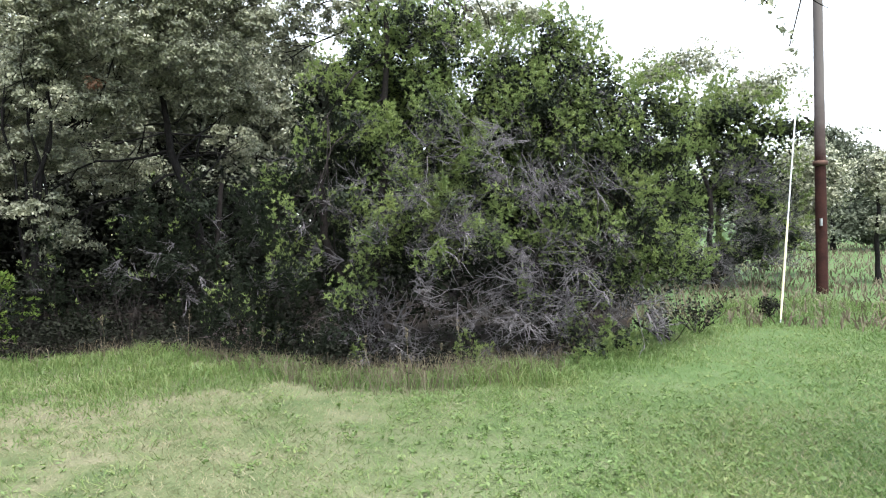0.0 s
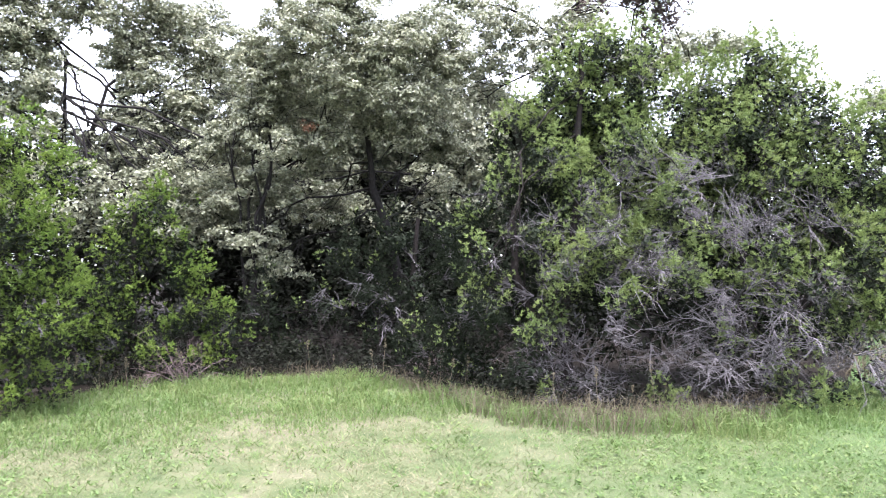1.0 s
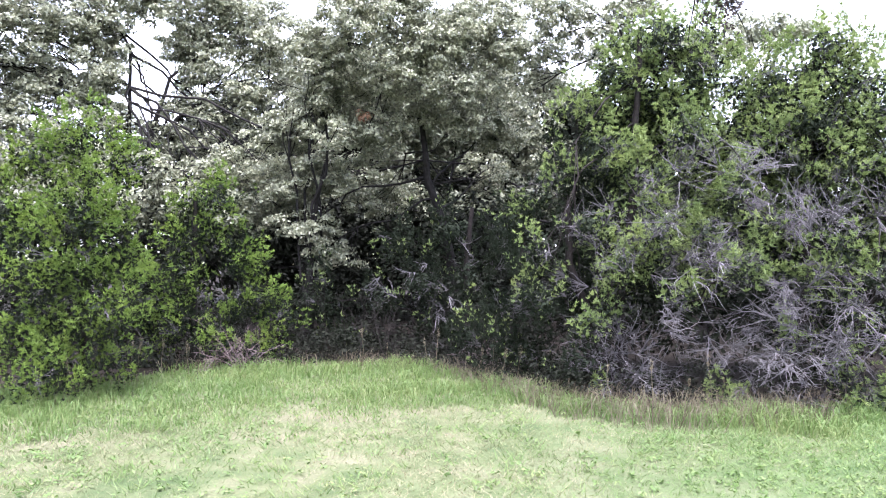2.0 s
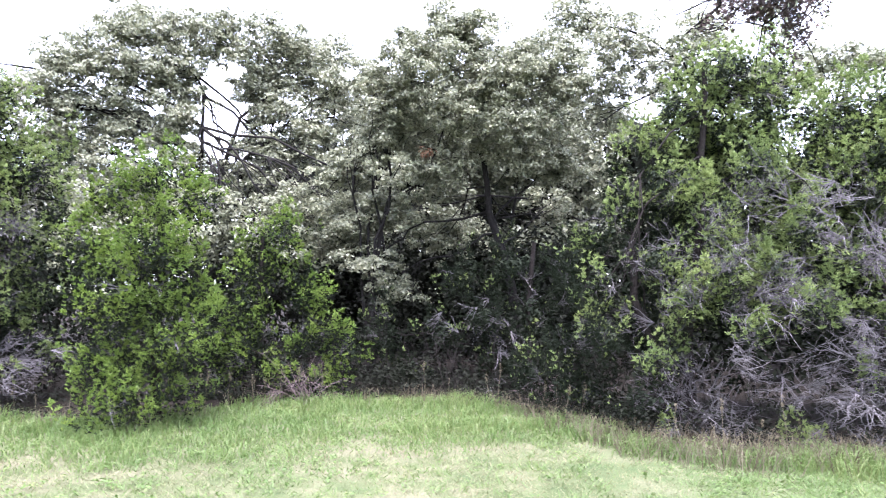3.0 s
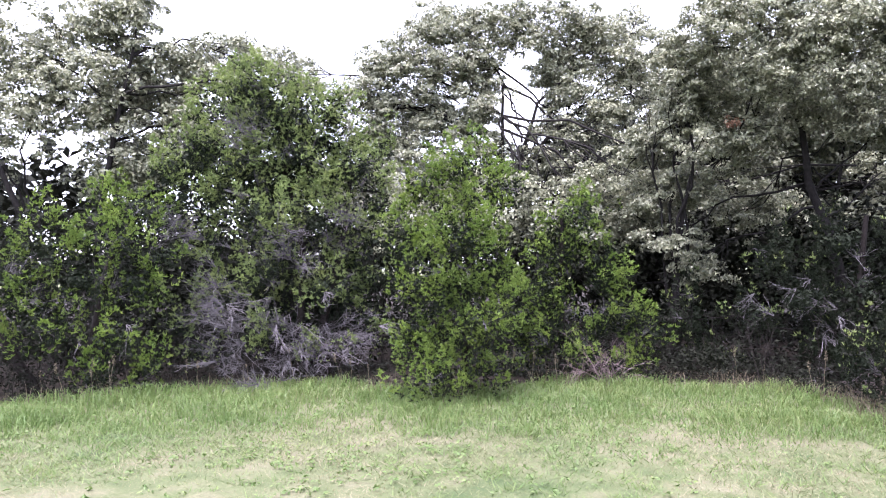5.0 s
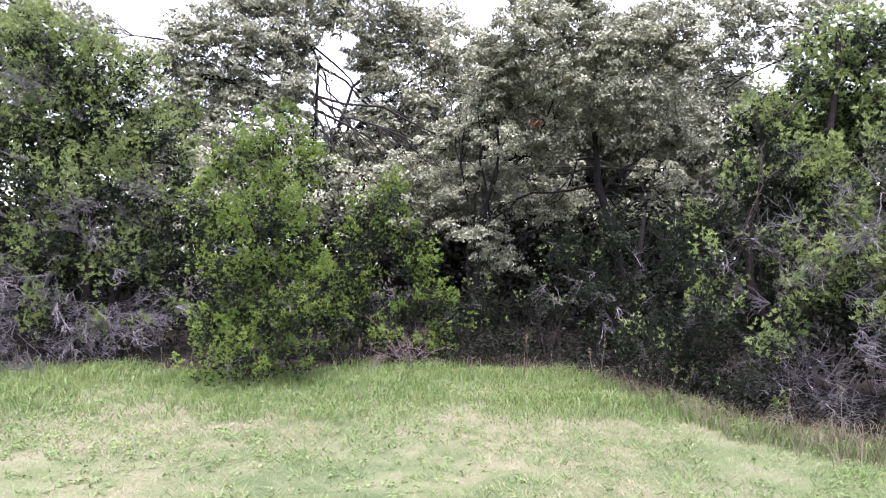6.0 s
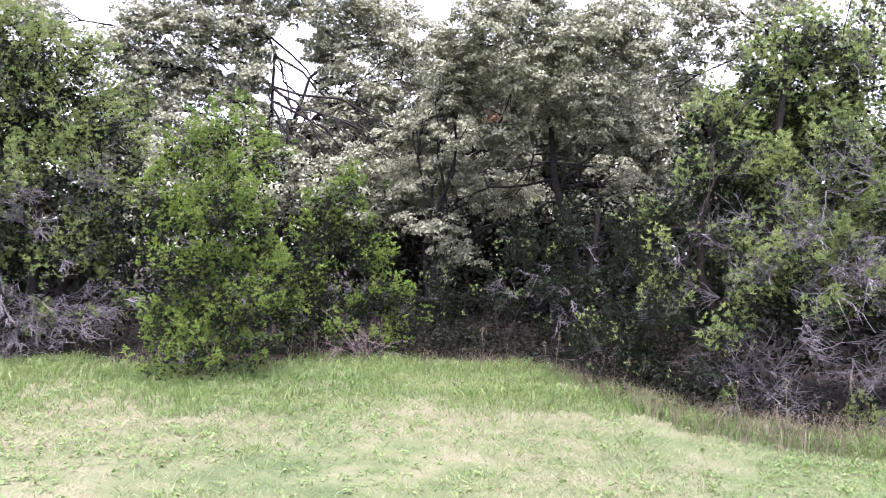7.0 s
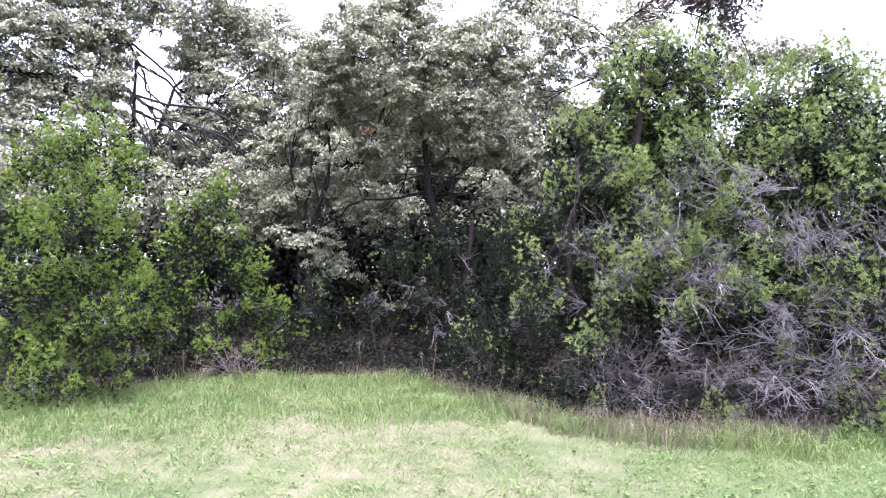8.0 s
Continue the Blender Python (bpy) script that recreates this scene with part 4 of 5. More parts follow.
oak("grey-green live oak with sky showing between dark limbs", [[(-9.4, 11.7, 0), (-9.44, 11.65, 3.0), (-9.44, 11.65, 3.96), (-9.42, 11.67, 5.15), (-9.6, 11.6, 5.6)], [(-9.3, 11.8, 0), (-9.15, 11.85, 3.6), (-8.9, 12.1, 4.8), (-8.3, 12.5, 5.4)], [(-8.9, 12.0, 0), (-8.9, 12.1, 3.9), (-8.2, 12.6, 4.7), (-7.4, 13.1, 4.9)]], OAK_FAR + OAK_FAR_LOW + OAK_FAR_HIGH, 22, 9, 58, 0.068, puff=0.19, r0=0.06)
oak("pale grey-green live oak with low spreading limbs", [[(-13.0, 5.2, 0), (-12.9, 5.2, 2.4), (-12.6, 5.4, 4.2), (-12.4, 5.6, 5.5)], [(-13.2, 4.9, 0), (-13.1, 4.0, 2.6), (-13.3, 3.0, 4.4)]], OAK_LEFT + OAK_LEFT_MORE, 23, 8.5, 55, 0.076, puff=0.2)
oak("thin-leaved live oak rising behind the large juniper", [[(0.3, 13.3, 0), (0.1, 13.3, 2.5), (-0.5, 13.3, 4.6), (-0.8, 13.3, 5.4)], [(0.5, 13.4, 0), (1.2, 13.3, 3.0), (1.6, 13.2, 4.8)]], OAK_BEHIND, 24, 14, 50, 0.07, puff=0.18)
oak("distant live oak behind the yellowish juniper", [[(7.6, 18.6, 0), (7.4, 18.4, 2.5), (6.6, 18.6, 5.0)]], OAK_ROAD, 25, 7, 45, 0.085, puff=0.34)
oak("pale distant tree across the field", [[(16.5, 29.6, 0), (16.5, 29.6, 3.0), (16.3, 29.6, 4.6)]], TREE_FIELD, 26, 3, 30, 0.15, puff=0.55, core=2, leaf=M_FARLEAF)
oak("live oak deeper in the wood, dark under its neighbours", [[(-4.6, 15.6, 0), (-4.5, 15.5, 2.2), (-4.3, 15.5, 3.8)], [(-1.5, 16, 0), (-1.6, 15.9, 2.5), (-1.9, 15.8, 3.8)], [(-7.4, 14.6, 0), (-7.4, 14.5, 2.5), (-7.2, 14.4, 3.8)]], OAK_BACK, 27, 6, 42, 0.1, puff=0.3)
oak("added live oak behind the tall one, there to shade the deep wood", [[(-5.2, 17.8, 0), (-5.2, 17.7, 2.4), (-5.0, 17.6, 4.4)], [(-3.0, 16.4, 0), (-3.0, 16.4, 2.4), (-3.2, 16.5, 4.4)]], OAK_SHADE_ADDED, 29, 4.5, 45, 0.12, puff=0.36)
oak("slender dark sapling in the pasture beyond the pole", [[(9.77, 15.74, 0), (9.7, 15.7, 1.2), (9.75, 15.7, 2.4), (9.8, 15.8, 2.9)]], THIN_LOBES, 28, 6, 40, 0.07, r0=0.06, puff=0.22)


# ---- undergrowth behind the front trees ----
def polar(az, d):
    a = np.radians(az)
    return np.stack([-np.sin(a) * d, np.cos(a) * d], -1)


def edge(a):
    """How far the wood's edge lies from the camera, by direction."""
    return np.interp(a, [-36, -24, -18, -10, 0, 8, 14, 20, 26, 34, 40, 43, 46, 52, 62, 70, 80],
                     [14, 14, 10.5, 8.0, 7.3, 7.75, 9.1, 10.0, 10.2, 10.2, 9.3, 8.6, 9.3, 10.1, 10.1, 9.9, 9.8])


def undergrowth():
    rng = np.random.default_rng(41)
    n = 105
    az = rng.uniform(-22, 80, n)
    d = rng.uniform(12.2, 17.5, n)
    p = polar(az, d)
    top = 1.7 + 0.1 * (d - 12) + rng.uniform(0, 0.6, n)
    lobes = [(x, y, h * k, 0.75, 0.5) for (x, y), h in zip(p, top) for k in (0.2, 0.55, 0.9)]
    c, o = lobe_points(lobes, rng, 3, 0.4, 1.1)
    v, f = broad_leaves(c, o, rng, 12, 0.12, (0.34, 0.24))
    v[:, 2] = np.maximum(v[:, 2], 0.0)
    # low brush just inside the wood's edge, coloured dark for the shade
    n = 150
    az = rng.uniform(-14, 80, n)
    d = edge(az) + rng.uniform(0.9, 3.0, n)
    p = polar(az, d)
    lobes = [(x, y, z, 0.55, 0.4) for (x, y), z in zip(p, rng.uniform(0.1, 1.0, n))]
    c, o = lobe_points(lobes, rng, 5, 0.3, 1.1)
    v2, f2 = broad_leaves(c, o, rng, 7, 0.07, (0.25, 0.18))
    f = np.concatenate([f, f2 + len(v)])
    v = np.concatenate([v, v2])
    # and a low fringe at the very edge, in the same shade-dark leaves
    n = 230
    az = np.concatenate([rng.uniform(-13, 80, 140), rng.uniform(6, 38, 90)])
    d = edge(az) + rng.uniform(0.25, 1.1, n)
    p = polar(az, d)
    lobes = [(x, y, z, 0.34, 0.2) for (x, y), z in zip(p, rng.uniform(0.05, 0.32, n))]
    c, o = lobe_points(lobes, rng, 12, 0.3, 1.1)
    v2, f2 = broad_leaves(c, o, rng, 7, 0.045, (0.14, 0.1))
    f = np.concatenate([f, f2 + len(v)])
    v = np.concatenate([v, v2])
    # more wood added behind, to block light and sky from the back
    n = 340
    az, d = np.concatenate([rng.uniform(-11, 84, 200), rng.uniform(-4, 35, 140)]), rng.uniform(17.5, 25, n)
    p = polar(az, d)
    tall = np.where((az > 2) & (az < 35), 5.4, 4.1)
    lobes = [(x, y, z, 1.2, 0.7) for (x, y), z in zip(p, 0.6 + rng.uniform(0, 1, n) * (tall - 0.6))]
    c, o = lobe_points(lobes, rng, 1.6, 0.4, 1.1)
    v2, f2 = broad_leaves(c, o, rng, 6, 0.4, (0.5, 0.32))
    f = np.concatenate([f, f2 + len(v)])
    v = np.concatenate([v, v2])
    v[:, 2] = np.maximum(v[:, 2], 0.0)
    tagged(new("undergrowth", mesh_of("undergrowth", v, f, M_BRUSH)), "tangled brush filling the wood behind the trees, shade painted into its leaves", "undergrowth", kind="stuff")
    ways = []
    for _ in range(260):
        a, dd = rng.uniform(-14, 76), rng.uniform(10.2, 13.5)
        x, y = polar(np.array(a), np.array(dd))
        twigs(rng, np.array((x, y, 0.0)), (rng.normal(0, 0.25), rng.normal(0, 0.25), 1), rng.uniform(0.3, 0.9), 0.006, 2, ways, 2, 0.7)
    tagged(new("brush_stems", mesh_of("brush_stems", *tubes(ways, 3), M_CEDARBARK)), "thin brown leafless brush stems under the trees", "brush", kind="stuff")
    # earth strewn with leaf litter, coloured darker for the shade under the trees
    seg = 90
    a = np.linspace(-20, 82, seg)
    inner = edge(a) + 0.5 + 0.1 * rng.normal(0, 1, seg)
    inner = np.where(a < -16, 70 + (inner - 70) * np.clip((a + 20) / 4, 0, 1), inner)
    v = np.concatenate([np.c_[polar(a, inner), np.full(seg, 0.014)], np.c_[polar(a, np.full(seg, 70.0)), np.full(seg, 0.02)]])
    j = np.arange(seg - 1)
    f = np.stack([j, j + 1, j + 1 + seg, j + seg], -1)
    tagged(new("leaf_litter", mesh_of("leaf_litter", v, f[:, ::-1], M_LITTER)), "brown leaf litter on the wood's floor, darkened for the shade there", "leaf litter", kind="structure")


undergrowth()


def dead_shrub(x, y, seed, high=0.6):
    rng = np.random.default_rng(seed)
    t = thing("dead_shrub", (x, y, 0), "small dead shrub of pinkish bare twigs at the wood's edge", "shrub", "dead shrubs")
    ways = []
    for _ in range(16):
        twigs(rng, np.array((x, y, 0.0)) + rng.normal(0, 0.05, 3) * (1, 1, 0), (rng.normal(0, 0.7), rng.normal(0, 0.7), 0.8), high * rng.uniform(0.7, 1.1), 0.006, 2, ways, 3, 0.9, 0.2)
    for p, _r in ways:
        p[:, 2] = np.maximum(p[:, 2], 0.0)
    part("dead_wood", mesh_of("dead_wood", *tubes(ways, 3), M_PINKWOOD), t)


dead_shrub(-5.35, 8.78, 51, 0.5)
dead_shrub(-2.3, 9.9, 52, 0.32)
dead_shrub(-1.6, 9.6, 53, 0.22)


# ---- utility pole and its guy wire ----
def metal(name, col, rough=0.45):
    m, nt, b = nodes_of(name)
    n = noise_of(nt, 30, 3)
    r = ramp_of(nt, [(0.3, tuple(c * 0.7 for c in col)), (0.7, col)])
    nt.links.new(n.outputs["Fac"], r.inputs["Fac"])
    nt.links.new(r.outputs[0], b.inputs["Base Color"])
    b.inputs["Metallic"].default_value, b.inputs["Roughness"].default_value = 0.8, rough
    return m


M_STEEL = metal("galvanised_steel", (0.45, 0.46, 0.47))
M_RUSTED = metal("rusty_band", (0.106, 0.0636, 0.0477), 0.7)
M_YELLOW, _nt, _b = nodes_of("faded_yellow_plastic")
_n = noise_of(_nt, 5, 4)
_r = ramp_of(_nt, [(0.3, (0.36, 0.34, 0.19)), (0.7, (0.44, 0.42, 0.28))])
_nt.links.new(_n.outputs["Fac"], _r.inputs["Fac"])
_nt.links.new(_r.outputs[0], _b.inputs["Base Color"])
_b.inputs["Roughness"].default_value = 0.5

POLE, ANCHOR = np.array((7.58, 13.98, 0.0)), np.array((5.08, 10.49, 0.0))
pole = thing("utility_pole", tuple(POLE), "weathered brown wooden utility pole with a rusty band", "utility pole")
TOP = POLE + (-0.05, 0.0, 9.5)
zz = np.linspace(0, 1, 14)[:, None]
part("shaft", mesh_of("shaft", *tubes([(POLE + (TOP - POLE) * zz, np.linspace(0.108, 0.066, 14))], 18), M_POLE, True), pole)
b = POLE + (TOP - POLE) * (2.45 / 9.5)
part("band", mesh_of("band", *tubes([(np.array([b - (0, 0, 0.05), b - (0, 0, 0.04), b + (0, 0, 0.04), b + (0, 0, 0.05)]), np.array([0.1, 0.135, 0.135, 0.1]))], 18), M_RUSTED, True), pole, "rusty metal band")
b = POLE + (TOP - POLE) * (1.35 / 9.5) + unit(-POLE * (1, 1, 0)) * 0.125
bm = bmesh.new()
bmesh.ops.create_cube(bm, size=1, matrix=Matrix.Translation(b) @ Matrix.Rotation(0.5, 4, "Z") @ Matrix.Diagonal((0.045, 0.03, 0.14, 1)))
me = bpy.data.meshes.new("tag")
bm.to_mesh(me)
me.materials.append(M_STEEL)
part("tag", me, pole, "small pale metal tag")

guy = thing("guy_wire", tuple(ANCHOR), "taut steel guy wire with a pale yellow marker sleeve", "guy wire")
END = POLE + (TOP - POLE) * 0.88
way = END - ANCHOR
part("wire", mesh_of("wire", *tubes([(ANCHOR + way * np.linspace(0, 1, 12)[:, None], np.full(12, 0.011))], 6), M_STEEL, True), guy)
k = 1.6 / np.linalg.norm(way)
part("marker_sleeve", mesh_of("marker_sleeve", *tubes([(ANCHOR + way * np.linspace(0.005, k, 6)[:, None], np.array([0.014, 0.018, 0.018, 0.018, 0.018, 0.015]))], 10), M_YELLOW, True), guy, "pale yellow plastic sleeve")


# ---- branch of an oak that stands beside the camera, hanging into view ----
def overhanging_oak():
    rng = np.random.default_rng(61)
    t = thing("live_oak_tree", (5.2, 1.6, 0), "live oak whose dark drooping branch hangs into view", "tree", "live oaks")
    p, me = trunk_mesh([(5.2, 1.6, 0), (5.0, 1.7, 2.2), (4.5, 2.1, 4.0), (4.2, 2.3, 5.2)], 0.2, 0.08, rng, M_BARK)
    part("trunk", me, t)
    main = through_points([p[-6], (3.0, 3.6, 4.7), (1.6, 4.4, 4.0), (0.5, 4.55, 3.45), (0.05, 4.5, 3.22), (-0.3, 4.45, 3.1)], rng, 5, 0.04)
    ways = [(main, np.linspace(0.03, 0.003, len(main)))]
    ends = []
    for i, e in ((12, (0.34, 4.5, 2.95)), (13, (0.16, 4.5, 3.0)), (15, (-0.06, 4.5, 3.02)), (11, (0.45, 4.55, 3.1)), (17, (-0.25, 4.5, 3.0)), (14, (0.2, 4.4, 3.1)), (6, (2.02, 4.03, 2.44)), (7, (1.92, 4.06, 2.68))):
        w = bend(main[i], e, rng, 6, -0.05, 0.08)
        ways.append((w, np.linspace(0.012, 0.003, 6)))
        for _ in range(7):
            s = w[rng.integers(2, 6)]
            q = s + rng.normal(0, 0.13, 3) * (1, 1, 0.6)
            ways.append((bend(s, q, rng, 4, 0, 0.1), np.linspace(0.004, 0.002, 4)))
            ends.append(q)
    part("branch", mesh_of("branch", *tubes(ways, 5), M_BARK, True), t, "dark drooping twiggy branch")
    ends = np.array([e for e in ends if e[0] < 1.0])
    v, f = broad_leaves(ends, np.zeros_like(ends) + (0, 0, 0.3), rng, 10, 0.028, (0.07, 0.05), 0.3)
    part("foliage", mesh_of("foliage", v, f, M_OAK), t, kind="stuff")
    c = np.array((0.2, 4.5, 3.13)) + rng.normal(0, 1, (90, 3)) * (0.13, 0.1, 0.08)
    c = np.concatenate([c, np.array((0.32, 4.5, 2.92)) + rng.normal(0, 1, (12, 3)) * (0.03, 0.04, 0.07), np.array((-0.05, 4.5, 3.1)) + rng.normal(0, 1, (8, 3)) * (0.12, 0.08, 0.05)])
    v, f = broad_leaves(c, c * 0, rng, 34, 0.026, (0.05, 0.07), 0.1)
    part("brown_foliage", mesh_of("brown_foliage", v, f, M_DRYLEAF), t, "dry dark brown leaf cluster", "stuff")
    c = np.array([(1.98, 4.04, 2.56), (2.01, 4.03, 2.49), (2.03, 4.02, 2.42), (1.89, 4.08, 2.7), (1.93, 4.06, 2.66), (1.96, 4.05, 2.71)])
    v, f = broad_leaves(c, c * 0, rng, 4, 0.055, (0.025, 0.04), 0.0)
    part("foliage", mesh_of("foliage", v, f, M_OAK), t)
    cr = [(4.2, 2.2, 5.8, 1.5, 0.9), (3.2, 3.2, 5.6, 1.1, 0.7), (5.2, 1.5, 5.9, 1.3, 0.9), (4.6, 2.6, 6.5, 1.2, 0.8)]
    limbs_to(t, p, cr, rng, M_BARK, 0.07, 5)
    c, o = lobe_points(cr, rng, 9, 0.5, 1.05)
    v, f = broad_leaves(c, o, rng, 24, 0.06)
    part("crown", mesh_of("crown", v, f, M_OAK), t, kind="stuff")


overhanging_oak()


# ---- grass ----
def wave(x, y, s, k):
    """A smooth random-looking field between 0 and 1."""
    f = 0.0
    for i, (a, b) in enumerate(((1.0, 0.3), (-0.4, 1.1), (0.8, -0.9), (1.7, 0.9), (-1.3, 1.9))):
        f = f + np.sin((a * x + b * y) * s + k * (i + 1.7)) / (1 + 0.3 * i)
    return 0.5 + f / 7


def blades(xy, rng, height, width, lean, z0=-0.012, bent=True):
    n = len(xy)
    h = height * rng.uniform(0.4, 1.4, n)
    w = width * rng.uniform(0.7, 1.4, n)
    th = rng.uniform(0, 2 * math.pi, n)
    side = np.c_[np.cos(th), np.sin(th), np.zeros(n)]
    fall = np.c_[rng.normal(0, lean, (n, 2)), np.zeros(n)]
    base = np.c_[xy, np.full(n, z0)]
    tip = base + fall * h[:, None] + np.c_[np.zeros((n, 2)), h / (1 + 0.5 * lean)]
    s = side * w[:, None] / 2
    if not bent:
        return np.stack([base - s, base + s, tip], 1).reshape(-1, 3), np.arange(n * 3).reshape(-1, 3)
    mid = base + fall * h[:, None] * 0.3 + np.c_[np.zeros((n, 2)), h * 0.6]
    v = np.stack([base - s, base + s, mid + s * 0.7, mid - s * 0.7, tip], 1).reshape(-1, 3)
    i = np.arange(n)[:, None] * 5
    f = np.concatenate([i + (0, 1, 2), i + (0, 2, 3), i + (3, 2, 4)])
    return v, f


def field(rng, n, az, d, power=1.0):
    a = rng.uniform(*az, n)
    r = d[0] + (d[1] - d[0]) * rng.uniform(0, 1, n) ** power
    return polar(a, r), a, r


def patchy(xy, rng, s, k, soft=0.18):
    """Picks places in soft-edged random patches."""
    w = 0.6 * wave(xy[:, 0], xy[:, 1], s, k) + 0.4 * wave(xy[:, 0], xy[:, 1], s * 3.3, k + 1)
    return w + rng.normal(0, soft, len(xy))


def grasses():
    rng = np.random.default_rng(71)
    xy, a, r = field(rng, 430000, (-70, 112), (0.3, 11.5), 0.9)
    side = np.clip(np.minimum(a + 70, 112 - a) / 34, 0, 1)
    keep = (r < edge(a) + 0.4) & (patchy(xy, rng, 2.2, 4.0, 0.3) > 0.35) & (rng.uniform(0, 1, len(a)) < side * np.clip(r / 3.5, 0.2, 1))
    v, f = blades(xy[keep], rng, 0.04, 0.007, 0.9, bent=False)
    tagged(new("lawn_grass", mesh_of("lawn_grass", v, f, M_GRASS)), "short mown lawn grass, pale green mixed with straw", "grass", kind="stuff")
    # the lawn goes on round and behind the camera, thinning out far off
    xy, a, r = field(rng, 70000, (-180, 180), (0.1, 16.0), 0.6)
    side = 1 - np.clip(np.minimum(a + 70, 112 - a) / 34, 0, 1) * np.clip(r / 3.5, 0.2, 1)
    keep = rng.uniform(0, 1, len(a)) < side * np.clip((16 - r) / 7, 0, 1)
    v2, f2 = blades(xy[keep], rng, 0.04, 0.009, 0.9, bent=False)
    tagged(new("lawn_grass", mesh_of("lawn_grass", v2, f2, M_GRASS)), "short mown lawn grass thinning out over the open ground", "grass", kind="stuff")
    # fresher green tufts in the lawn, thicker on one side
    xy, a, r = field(rng, 420000, (-70, 112), (0.5, 11.5), 0.9)
    green = patchy(xy, rng, 1.5, 2.0) + np.clip((10 - a) / 42, -0.02, 0.5) + np.clip((r - 6.5) * 0.06, -0.1, 0.12)
    green -= 0.25 * (1 - np.clip(np.minimum(a + 70, 112 - a) / 34, 0, 1)) + 0.06 * np.clip(3.5 - r, 0, 3)
    keep = (green > np.where(a > 12, 0.7, 0.62)) & (r < edge(a) + 0.3)
    v, f = blades(xy[keep], rng, 0.06, 0.008, 0.8, bent=False)
    tagged(new("green_grass_tufts", mesh_of("green_grass_tufts", v, f, M_GREEN)), "fresh green grass tufts scattered through the lawn", "grass", kind="stuff")
    # longer clumps left standing in the mown lawn
    xy, a, r = field(rng, 2600, (-60, 100), (2.2, 10.0), 1.0)
    keep = (r < edge(a) - 0.2) & (patchy(xy, rng, 1.3, 6.0, 0.15) > 0.5)
    xy = np.repeat(xy[keep], 18, 0)
    v, f = blades(xy + rng.normal(0, 0.045, xy.shape), rng, 0.085, 0.008, 0.9, bent=False)
    tagged(new("grass_clumps", mesh_of("grass_clumps", v, f, M_GREEN)), "loose clumps of longer green grass in the lawn", "grass", kind="stuff")
    # broad-leaved weeds lying in the lawn
    xy, a, r = field(rng, 9000, (-36, 78), (2.6, 10.5), 1.0)
    keep = (patchy(xy, rng, 1.1, 3.0, 0.2) + np.clip((6 - a) / 200, -0.02, 0.15) > 0.66) & (r < edge(a))
    c = np.c_[xy[keep], np.full(keep.sum(), 0.02)]
    v, f = broad_leaves(c, c * 0 + (0, 0, 1), rng, 7, 0.035, (0.05, 0.02), 0.8)
    tagged(new("lawn_weeds", mesh_of("lawn_weeds", v, f, M_GREEN)), "low broad-leaved weeds in the lawn", "weeds", kind="stuff")
    # unmown strip along the wood
    xy, a, r = field(rng, 216000, (-36, 88), (7.0, 15.0))
    back = edge(a) - r
    depth = np.interp(a, [-36, -24, -12, -6, 4, 12, 18, 22, 30, 38, 42, 46, 56, 78], [5, 4, 1.6, 0.6, 0.4, 0.8, 2.2, 2.9, 2.8, 2.4, 1.2, 1.9, 2.2, 2.1])
    keep = (back > -0.35) & (back < depth * (0.35 + 1.3 * patchy(xy, rng, 2.4, 1.1, 0.12))) & (rng.uniform(0, 1, len(a)) < 0.75)
    v, f = blades(xy[keep], rng, (0.04 + 0.19 * wave(xy[keep, 0], xy[keep, 1], 3.5, 2.2)) * np.clip(1.15 - 0.28 * back[keep], 0.4, 1.2), 0.0095, 0.8)
    tagged(new("tall_grass", mesh_of("tall_grass", v, f, M_GREEN)), "tall unmown green grass strip along the wood", "grass", kind="stuff")
    # dry stalks at the wood's foot
    xy, a, r = field(rng, 80000, (-30, 78), (6.2, 14.0))
    back = edge(a) - r
    dry = np.interp(a, [-30, -14, -8, 10, 20, 30, 78], [0.2, 0.5, 1.3, 1.3, 0.7, 0.5, 0.4])
    keep = (back > -0.5) & (back < np.where((a > -12) & (a < 15), 0.75, 0.34) * rng.uniform(0.3, 1, len(a))) & (patchy(xy, rng, 3.0, 5.0, 0.2) < dry * 0.62)
    v, f = blades(xy[keep], rng, 0.24, 0.007, 0.6)
    tagged(new("dry_grass", mesh_of("dry_grass", v, f, M_STRAW)), "dry straw-coloured grass stalks at the foot of the trees", "grass", kind="stuff")
    # rough pasture past the pole
    xy, a, r = field(rng, 14000, (-52, -15), (11.0, 40.0))
    v, f = blades(xy, rng, 0.2, 0.025, 0.7)
    tagged(new("pasture_grass", mesh_of("pasture_grass", v, f, M_STRAW)), "rough dry pasture grass beyond the pole", "grass", kind="stuff")


grasses()


def far_woods():
    rng = np.random.default_rng(81)
    lobes = []
    for _ in range(70):
        a, d = rng.uniform(-60, -14), rng.uniform(52, 75)
        x, y = polar(np.array(a), np.array(d))
        for k in (0.3, 0.75):
            lobes.append((x, y, k * rng.uniform(3.0, 4.6), 2.2, 1.5))
    c, o = lobe_points(lobes, rng, 0.8, 0.6, 1.05)
    v, f = broad_leaves(c, o, rng, 5, 0.4, (0.7, 0.5))
    v[:, 2] = np.maximum(v[:, 2], 0.0)
    tagged(new("far_woods", mesh_of("far_woods", v, f, M_FARLEAF)), "distant grey-green woods across the pasture", "woods", kind="stuff")


far_woods()


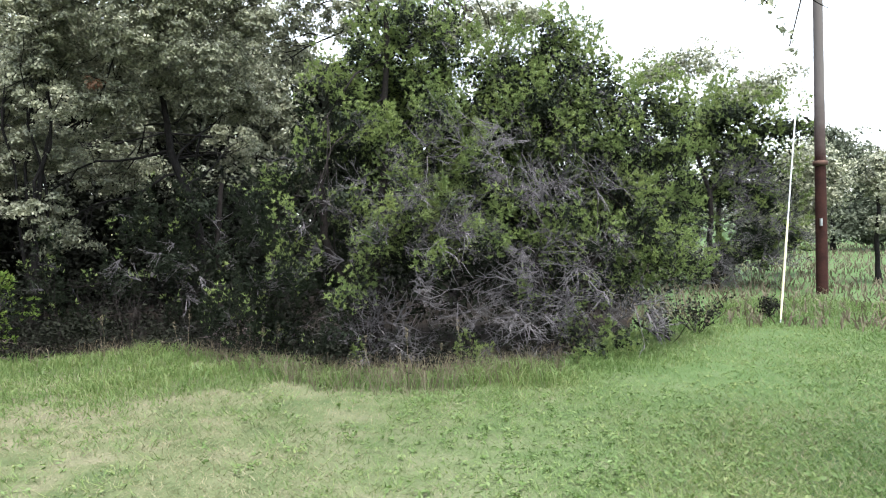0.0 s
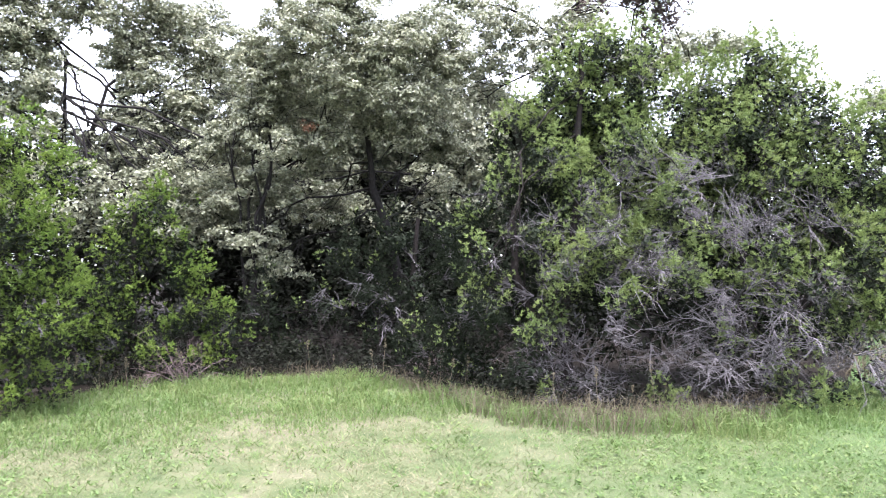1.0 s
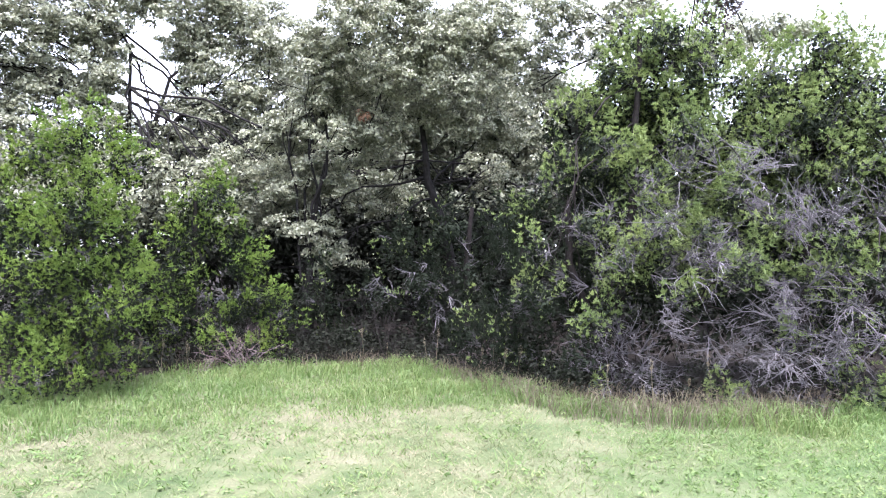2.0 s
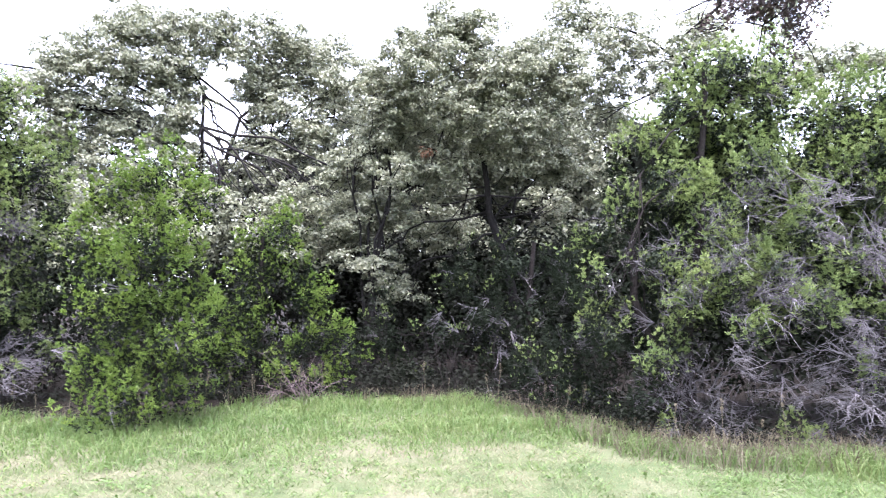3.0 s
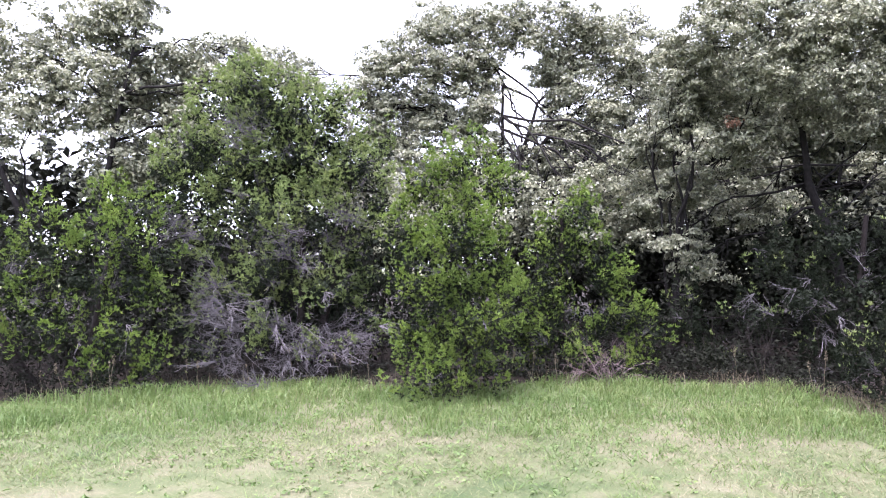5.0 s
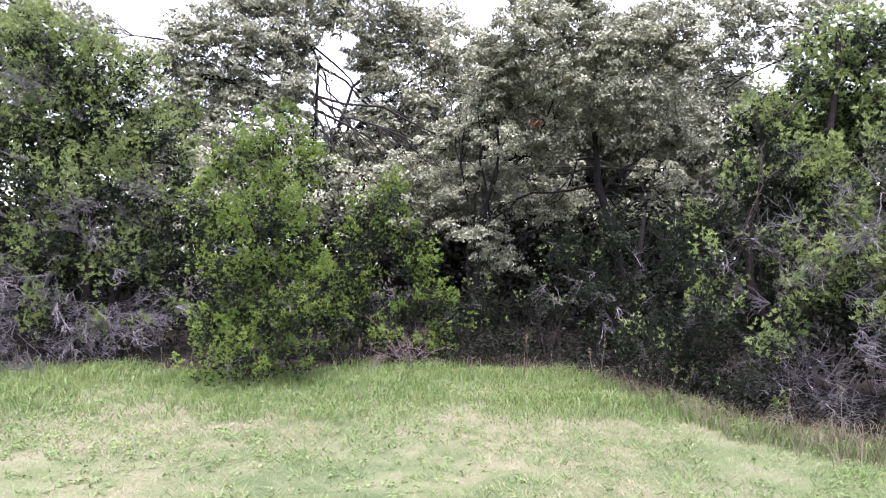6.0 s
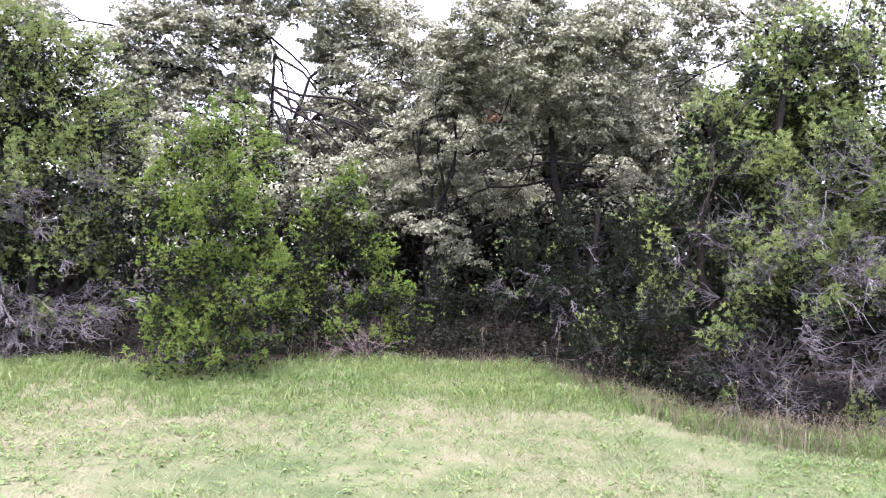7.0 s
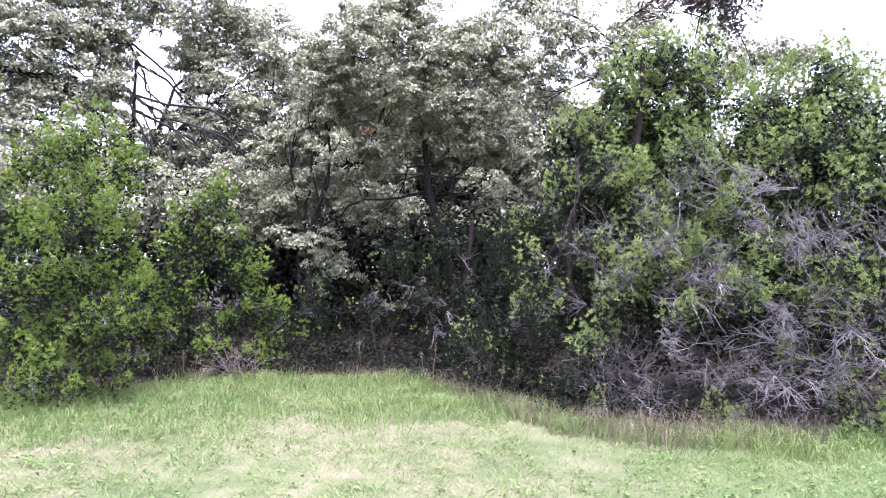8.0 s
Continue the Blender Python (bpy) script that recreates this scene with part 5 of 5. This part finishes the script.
# ---- weeds and small shrubs along the wood's edge ----
def weed(x, y, seed):
    """A tall seeding weed: stem, narrow leaves, seed head."""
    rng = np.random.default_rng(seed)
    t = thing("weed", (x, y, 0), "tall seeding weed in the grass at the wood's edge", "weed", "seeding weeds")
    top = np.array((x + rng.normal(0, 0.05), y + rng.normal(0, 0.05), rng.uniform(0.36, 0.5)))
    stem = bend((x, y, -0.01), top, rng, 6, 0, 0.05)
    part("stem", mesh_of("stem", *tubes([(stem, np.linspace(0.004, 0.002, 6))], 4), M_STRAW), t)
    c = stem[1:5]
    v, f = broad_leaves(c, c * 0 + (0, 0, 0.4), rng, 4, 0.032, (0.04, 0.04), 0.4)
    part("foliage", mesh_of("foliage", v, f, M_JUNIPER), t)
    v, f = broad_leaves(stem[-1:], stem[-1:] * 0, rng, 40, 0.018, (0.02, 0.06), 0.1)
    part("seed_head", mesh_of("seed_head", v, f, M_STRAW), t, "straw-coloured seed head")
    return t


def weeds():
    rng = np.random.default_rng(91)
    kinds = []
    for i in range(6):
        x, y = polar(np.array(30.0 + i * 1.7), np.array(edge(30.0 + i * 1.7) - 0.1))
        kinds.append(weed(float(x), float(y), 92 + i))
    for i in range(44):
        a = rng.uniform(-13, 72)
        x, y = polar(np.array(a), edge(a) + rng.normal(0, 0.22))
        s = rng.uniform(0.6, 1.15)
        copy_thing(kinds[i % 6], pose(float(x), float(y), 0, 0, 0, rng.uniform(0, 360)) @ Matrix.Diagonal((s, s, s, 1)))


weeds()


def small_shrub(x, y, wide, high, seed, label):
    rng = np.random.default_rng(seed)
    t = thing("small_shrub", (x, y, 0), label, "shrub", "small shrubs")
    tips = []
    for _ in range(9):
        e = np.array((x, y, 0)) + rng.normal(0, 1, 3) * (wide * 0.5, wide * 0.5, 0) + (0, 0, high * rng.uniform(0.4, 1.0))
        w = bend((x, y, -0.02), e, rng, 6, 0.05, 0.1)
        part("stem", mesh_of("stem", *tubes([(w, np.linspace(0.008, 0.002, 6))], 4), M_CEDARBARK, True), t)
        tips += [w[3], w[4], w[5]]
    c = np.array(tips)
    v, f = broad_leaves(c, c * 0 + (0, 0, 0.3), rng, 14, 0.05, (0.11, 0.09), 0.4)
    v[:, 2] = np.maximum(v[:, 2], 0.0)
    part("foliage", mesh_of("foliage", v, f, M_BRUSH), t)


small_shrub(5.14, 10.97, 0.14, 0.3, 101, "small dark green sapling in the tall grass")
small_shrub(3.6, 9.75, 0.5, 0.55, 102, "dark-leaved low shrub at the juniper's foot")
small_shrub(3.05, 9.1, 0.45, 0.45, 103, "dark-leaved low shrub at the juniper's foot")
small_shrub(-4.9, 9.6, 0.5, 0.5, 104, "dark low shrub among the dry grass")
small_shrub(-6.9, 8.3, 0.4, 0.4, 105, "dark low shrub among the dry grass")
small_shrub(-1.3, 8.6, 0.5, 0.35, 106, "dark low shrub among the dry grass")
